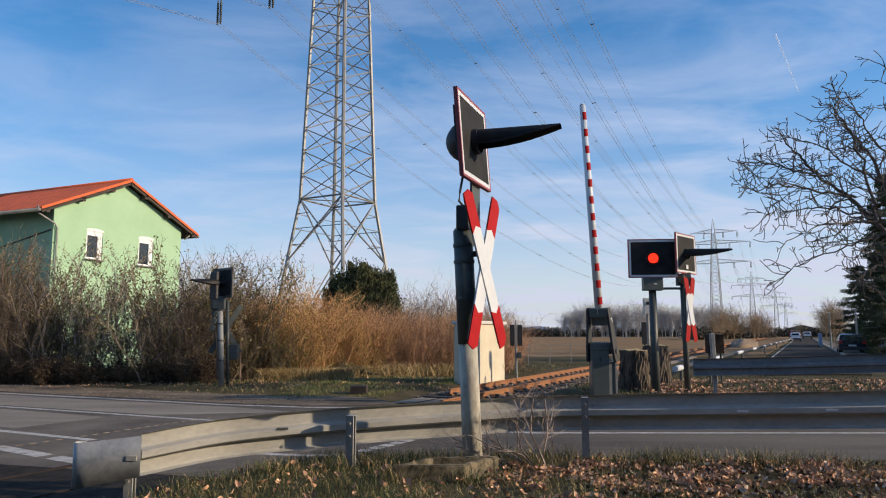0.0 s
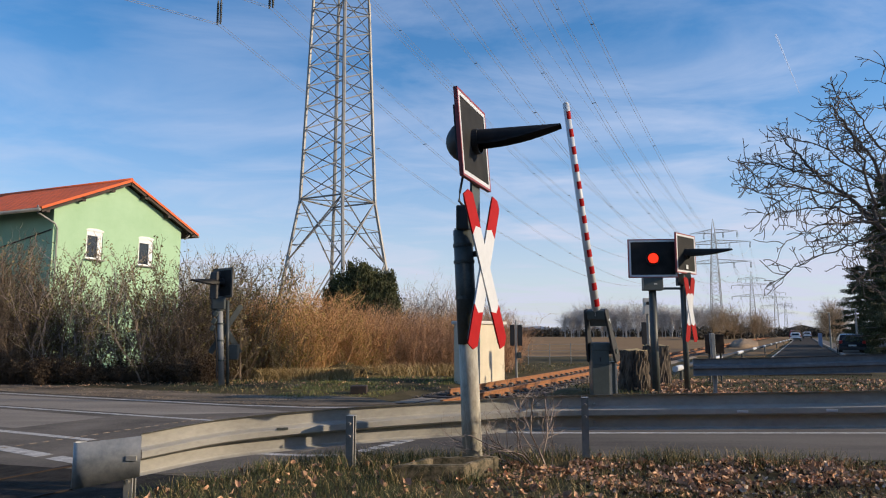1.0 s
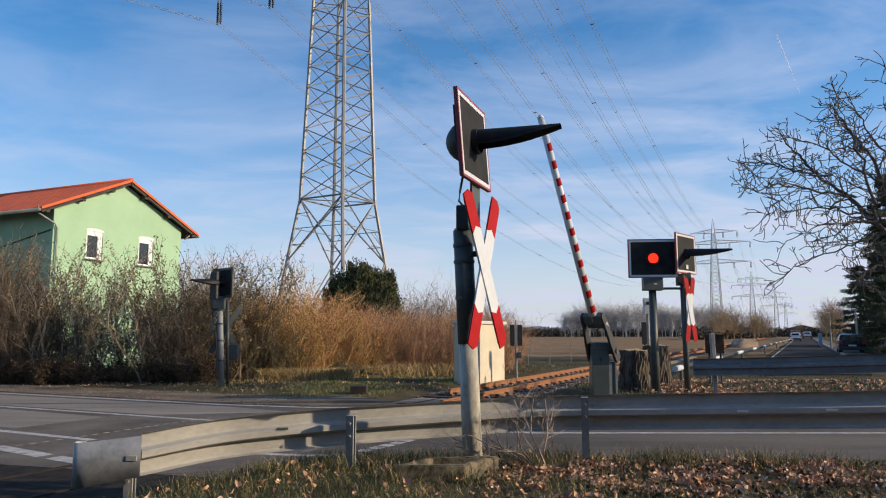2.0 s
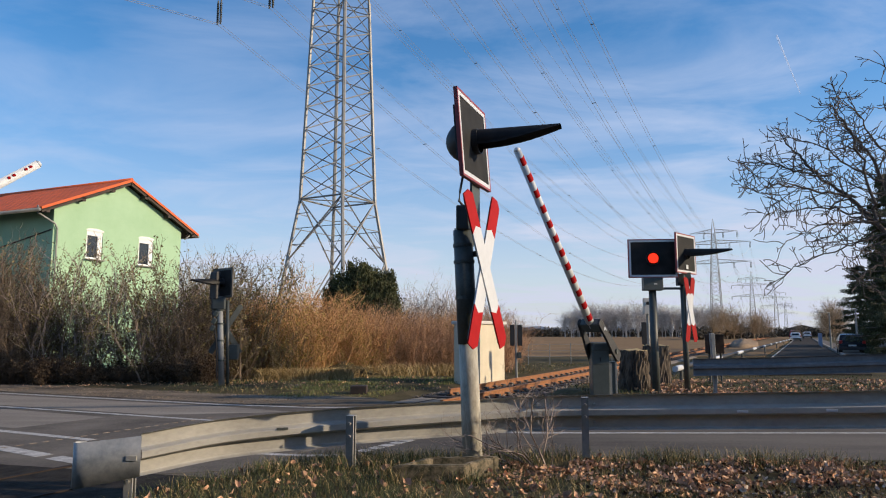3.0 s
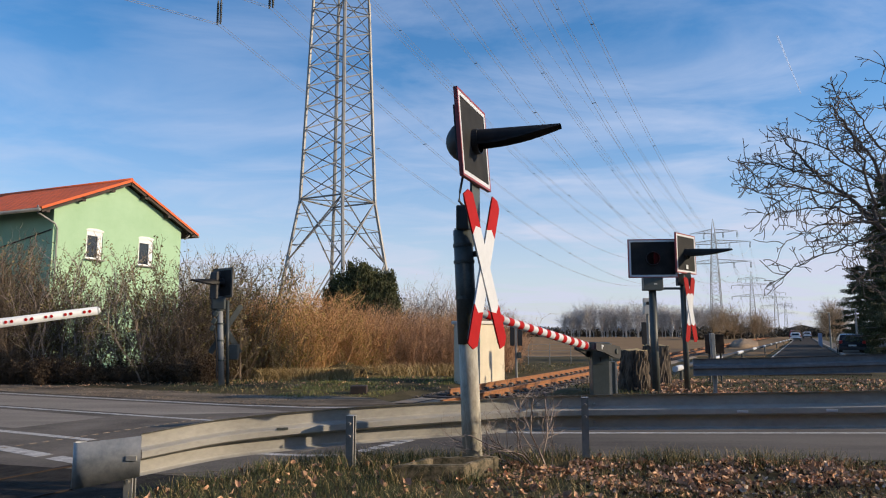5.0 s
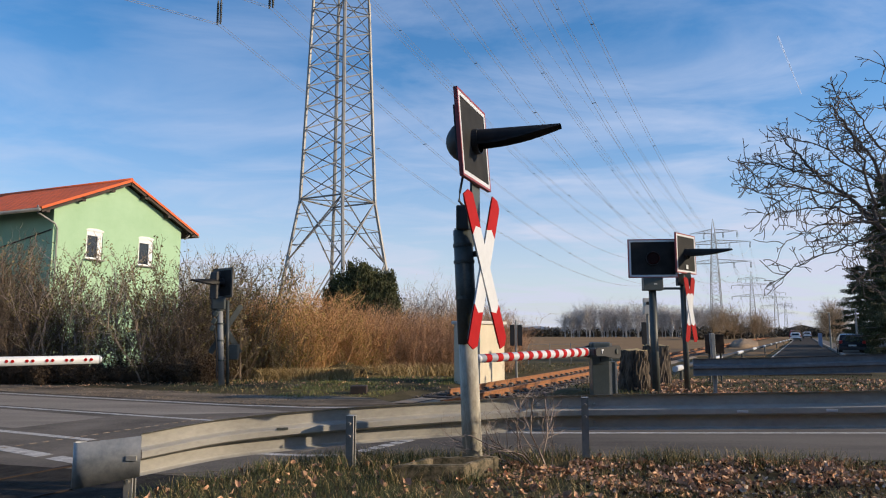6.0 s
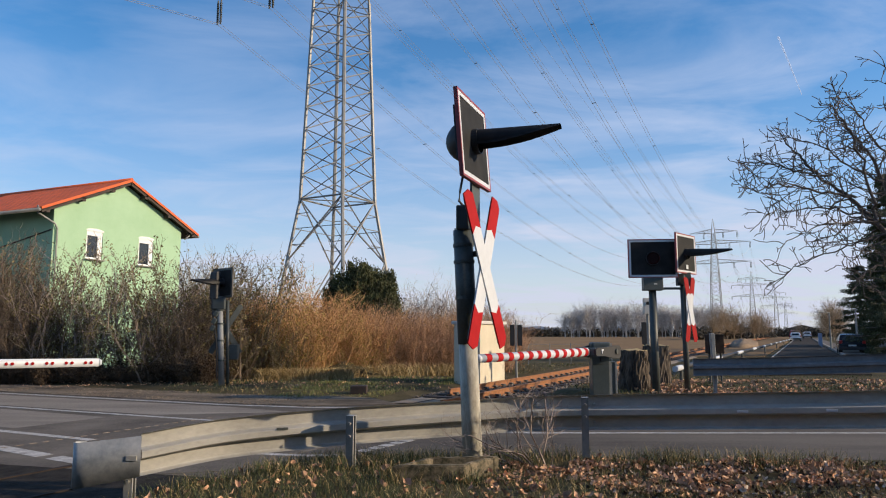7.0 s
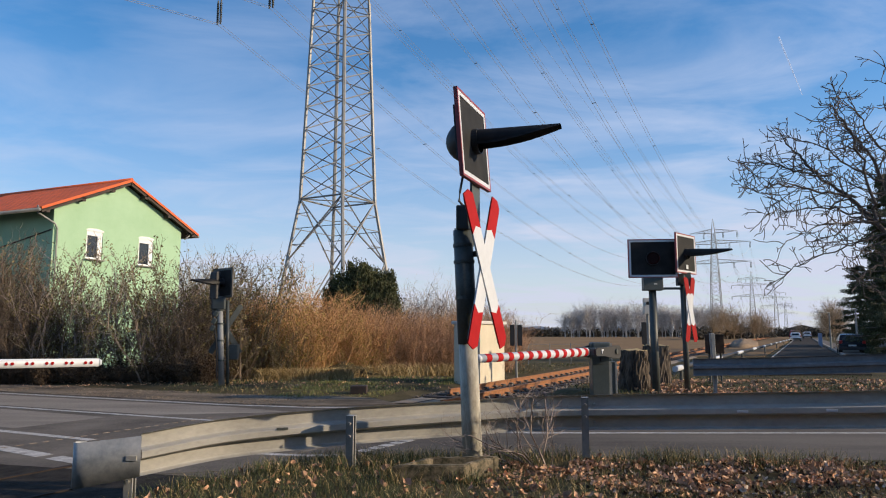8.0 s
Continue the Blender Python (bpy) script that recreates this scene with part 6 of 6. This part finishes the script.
def lamp_post(x, y, h, arm, label):
    g = thing("street_lamp", Matrix.Translation((x, y, 0)), label, "street lamp", "lamps of the side road")
    part("pole", tube(B(), (0, 0, -0.2), (0, 0, h), 0.09, 0.055, 10), M["galvold"], g)
    part("arm", tube(B(), (0, 0, h), (arm, -0.2, h + 0.12), 0.04, 0.035, 8), M["galvold"], g)
    part("lantern", box(B(), (arm * 1.25, -0.2, h + 0.1), (0.6, 0.26, 0.13), None, 0.04), M["huttop"], g)


def block(x, y, w, d, h, wallm, roofm, label):
    """A far plain house with gabled roof and windows."""
    g = thing("house", Matrix.Translation((x, y, 0)) @ Matrix.Rotation(radians(-27), 4, "Z"), label, "house", "houses down the side road")
    part("wall", box(B(), (0, 0, h / 2), (w, d, h + 0.4)), wallm, g)
    part("roof", prism(B(), [(-w / 2 - 0.4, h + 0.1), (w / 2 + 0.4, h + 0.1), (0, h + w * 0.16)], d + 0.8), roofm, g)
    for i in (-1, 1):
        for z in (1.5, 4.0):
            if z + 1 < h:
                w_ = part("window", box(B(), (i * w * 0.25, -d / 2 - 0.02, z + 0.2), (1.0, 0.06, 1.3)), M["frame"], g)
                part("pane", box(B(), (i * w * 0.25, -d / 2 - 0.055, z + 0.2), (0.84, 0.02, 1.14)), M["glass"], w_)


def build_distance():
    car(30.2, 52.0, M["carpaint"], "black parked hatchback seen from behind", 1.0, az=-0.47)
    car(86.5, 172.0, M["carred"], "red van far down the side road", 1.5, az=-0.47)
    car(66.4, 132.0, M["carwhite"], "white car parked at the road edge far off", 1.1, az=-0.47)
    car(105.5, 203.0, M["carwhite"], "white van far down the side road", 1.3, az=-0.47)
    lamp_post(32.5, 55.0, 3.3, 0.5, "slim grey street lamp beside the footway")
    lamp_post(36.5, 66.0, 3.4, -0.8, "slim grey street lamp beside the footway")
    block(160, 312, 11, 12, 3.4, M["greywall"], M["timber"], "low grey house far down the road")
    g = thing("board_fence", Matrix.Translation((40, 74, 0)) @ Matrix.Rotation(math.atan2(0.89, 0.457), 4, "Z"), "blue-grey board fence along the footway", "fence")
    for k in range(24):
        part("board", box(B(), (k * 0.8, 0, 0.75), (0.78, 0.05, 1.5), None, 0.01), M["blue"], g)
    g = thing("garden_wall", Matrix.Translation((30.6, 47.5, 0)) @ Matrix.Rotation(math.atan2(0.89, 0.457), 4, "Z"), "low grey garden wall by the parked car", "wall")
    part("wall", box(B(), (2, 0, 0.5), (22, 0.3, 1.2), None, 0.02), M["greywall"], g)
    # mesh fence at the edge of the field
    g = thing("wire_fence", Matrix.Translation((2.0, 34.0, 0)), "thin wire fence at the field edge", "fence")
    for k in range(7):
        part("fence_post", tube(B(), (k * 1.1, k * 0.3, -0.2), (k * 1.1, k * 0.3, 1.0), 0.018, 0.018, 6), M["galvold"], g)
    for z in (0.35, 0.65, 0.95):
        part("wire", tube(B(), (0, 0, z), (6.6, 1.8, z), 0.008, 0.008, 4), M["galvold"], g)
    # heap of pale sand by the track
    bm = B()
    bmesh.ops.create_uvsphere(bm, u_segments=40, v_segments=20, radius=1.0, matrix=Matrix.Translation((0, 0, 0)) @ Matrix.Diagonal((1.5, 8.0, 0.85, 1)))
    for v in bm.verts:
        v.co += Vector((0.2, 0.2, 0.55 * max(0.0, v.co.z))) * noise.noise(v.co * 1.3)
    ob = part("earth_mound", bm, M["sand"], None, "", True)
    ob.matrix_basis = Matrix.Translation((34.3, 80.0, -0.05)) @ Matrix.Rotation(-0.46, 4, "Z")
    tagged(ob, "long low heap of pale sand by the track", "heap")
    # small concrete block in the lawn
    g = thing("drain_block", Matrix.Translation((-2.05, 17.3, 0.0)), "dark square drain block in the lawn", "concrete block")
    part("block", box(B(), (0, 0, 0.1), (0.4, 0.3, 0.26), None, 0.02), M["timber"], g)
    # added soil mound in place of the dark hollow where the thicket opens
    bm = prism(B(), [(-1.15, -0.1), (-1.05, 0.45), (-0.55, 0.62), (0.2, 0.42), (1.2, 0.1), (1.3, -0.1)], 1.0)
    bmesh.ops.subdivide_edges(bm, edges=bm.edges[:], cuts=5, use_grid_fill=True)
    for v in bm.verts:
        v.co += 0.12 * noise.noise_vector(v.co * 2.3) + 0.04 * noise.noise_vector(v.co * 7)
    bank = part("dark_hollow_mound", bm, M["soil"], None, "", True)
    bank.matrix_basis = Matrix.Translation((-2.95, 24.0, -0.04)) @ Matrix.Diagonal((0.85, 1.0, 0.85, 1))
    tagged(bank, "soil mound standing in for a dark hollow at the thicket edge", "earth bank")


def build_contrail():
    """A far vapour trail as a slender body of frosted white."""
    g = Soup()
    a, b = Vector((0, 0, 0)), Vector((119, 0, -358))
    g.rod(a, b, 5.5, 2.0, 10)
    ob = g.mesh("contrail", M["vapour"], None, True)
    return tagged(ob, "thin white vapour trail high in the sky", "contrail")


def build_sky_block_hedge():
    """An unseen tall dark hedge, added behind the camera to block sky light."""
    rng = random.Random(77)
    g = thing("rear_hedge", Matrix.Translation((0, -6.0, 0)), "unseen tall dark hedge added behind to block sky light", "hedge", kind="structure")
    part("core", box(B(), (2, 0, 3.2), (46, 1.4, 6.8), None, 0.3), M["conifer"], g)
    s = Soup()
    for _ in range(5000):
        s.leaf(Vector((rng.uniform(-21, 25), rng.choice((-0.8, 0.8)) + rng.gauss(0, 0.2), rng.uniform(0, 6.9))), rng.uniform(0.12, 0.3), rdir(rng), rdir(rng))
    s.mesh("foliage", M["conifer"], g)["kind"] = "stuff"


def build_stones():
    """Loose ballast stones, a few triangles each."""
    rng = random.Random(41)
    bm = B()
    bmesh.ops.create_icosphere(bm, subdivisions=1, radius=1.0)
    bm.verts.ensure_lookup_table()
    base = [v.co.copy() for v in bm.verts]
    faces = [tuple(v.index for v in f.verts) for f in bm.faces]
    bm.free()
    mid = (RAIL_A + RAIL_B) / 2
    s = Soup()
    def stone(s, q, z, r):
        m = Euler((rng.uniform(0, 6), rng.uniform(0, 6), rng.uniform(0, 6))).to_matrix()
        sc = Vector((rng.uniform(0.7, 1.3), rng.uniform(0.7, 1.2), rng.uniform(0.5, 0.9))) * r
        b = len(s.v)
        for v in base:
            p = m @ Vector((v.x * sc.x, v.y * sc.y, v.z * sc.z))
            s.v.append((q.x + p.x, q.y + p.y, z + p.z))
        s.f += [tuple(b + i for i in f) for f in faces]
    def drop(n, s0, s1, half, z, lo, hi):
        for _ in range(n):
            off = rng.uniform(-half, half)
            q = RAIL_LEFT * (mid + off) + RAIL_DIR * rng.uniform(s0, s1)
            stone(s, q, z - 0.1 * step(1.05, 1.75, abs(off)), rng.uniform(lo, hi))
    drop(5600, 15.1, 33.0, 1.85, 0.012, 0.022, 0.05)
    tagged(s.mesh("ballast_stones", M["stone"]), "loose brown ballast stones round the rails", "ballast", kind="stuff")
    # clods and pebbles trodden into the dirt shoulder
    g = Soup()
    while len(g.v) < 2600 * len(base):
        x = rng.uniform(-12.5, -2.6)
        t = rng.random() ** 1.3
        q = Vector((x, 18.25 - 0.448 * (x + 11.3) + 2.3 * t, 0))
        if noise.noise(q * 0.9) > rng.uniform(-0.45, 0.35):
            stone(g, q, 0.012, rng.uniform(0.007, 0.024) * rng.uniform(0.6, 1.0))
    tagged(g.mesh("pebbles", M["stone"]), "pebbles and clods on the dirt shoulder", "pebbles", kind="stuff")


build_ground()
build_road()
build_track()
build_near_barrier()
build_far_barrier()
build_near_signal()
lit_lens = build_far_signals()
build_left_signal()
right_gate, right_boom = build_right_gate()
left_gate, left_boom = build_left_gate()
build_house()
build_line()
build_hut()
build_thickets()
build_yew()
build_walnut()
build_spruce(24.6, 38.0, 10.6, 2.9, 4, 0.8)
build_spruce(31.5, 48.0, 10.0, 3.2, 6, 1.2)
build_spruce(37.5, 60.0, 8.0, 2.6, 9)
# the next three stand out of view, added to shade the side road
build_spruce(27.0, 30.0, 6.0, 2.6, 15)
build_spruce(33.0, 46.0, 7.0, 3.0, 17)
build_spruce(42.5, 62.0, 7.0, 3.0, 19)
build_spruce(37.4, 62.5, 8.0, 2.7, 21, 0.5)
build_spruce(35.2, 55.5, 9.0, 2.4, 27, 0.6)
build_far_trees()
build_trough()
build_stump(4.27, 15.75, 0.30, 0.92, 2, "rough-barked tree stump beside the barrier drive")
build_stump(5.25, 17.3, 0.30, 1.0, 5, "shaggy broken tree stump behind the signal post")
build_mini_signals()
build_stones()
build_sky_block_hedge()
build_pipe_rail()
build_distance()
contrail = build_contrail()
build_sapling()
build_grass()
build_leaves()


# how far the booms are raised, second by second
RIGHT_EL = ((0, 81.3), (0.5, 77.2), (1.0, 71.2), (1.5, 64.3), (1.7, 61.2), (2.8, 44.5), (3.0, 42.2), (3.5, 34.8), (4.0, 26.2), (4.5, 17.0), (4.7, 13.0), (5.2, 4.6), (5.6, 0.8), (5.8, 0.0), (8.0, 0.0))
LEFT_EL = ((0, 78.0), (0.5, 73.5), (1.0, 67.5), (1.7, 56.0), (2.8, 39.2), (3.0, 36.6), (3.5, 30.8), (4.0, 24.5), (4.5, 16.6), (4.7, 13.5), (5.3, 5.2), (5.8, 1.2), (6.2, 0.2), (6.5, 0.0), (8.0, 0.0))


def motions():
    # both booms sink together
    base = GATE - Vector((3.38, 15.0, 0.15))
    walk(right_boom, [(t, boom_pose(base, BOOM_AZ, e)) for t, e in RIGHT_EL])
    walk(left_boom, [(t, boom_pose(Vector((0, 0, LEFT_GATE.z)), LEFT_AZ, e)) for t, e in LEFT_EL])
    # the red lamp blinks: its lens turns edge-on between flashes
    # (it turns right round inside its collar, dark back outward)
    here = Matrix.Translation((-0.0095, -0.145, 2.93))
    on, mid, off = [here @ Matrix.Rotation(radians(d), 4, "Z") for d in (-95.7, -9, 78)]
    rows, lit = [(0.0, on)], True
    for t in (0.27, 0.77, 1.33, 1.84, 2.40, 2.87, 3.45, 3.93, 4.47, 4.99, 5.53, 6.07, 6.57, 7.12, 7.65):
        rows += [(t - 0.067, on if lit else off), (t, mid), (t + 0.067, off if lit else on)]
        lit = not lit
    rows.append((8.0, on if lit else off))
    walk(lit_lens, rows)
    # the vapour trail drifts
    at = Vector((1975, 3950, 1765))
    walk(contrail, [(0.0, Matrix.Translation(at)), (8.0, Matrix.Translation(at + Vector((18, 0, -14))))])


motions()
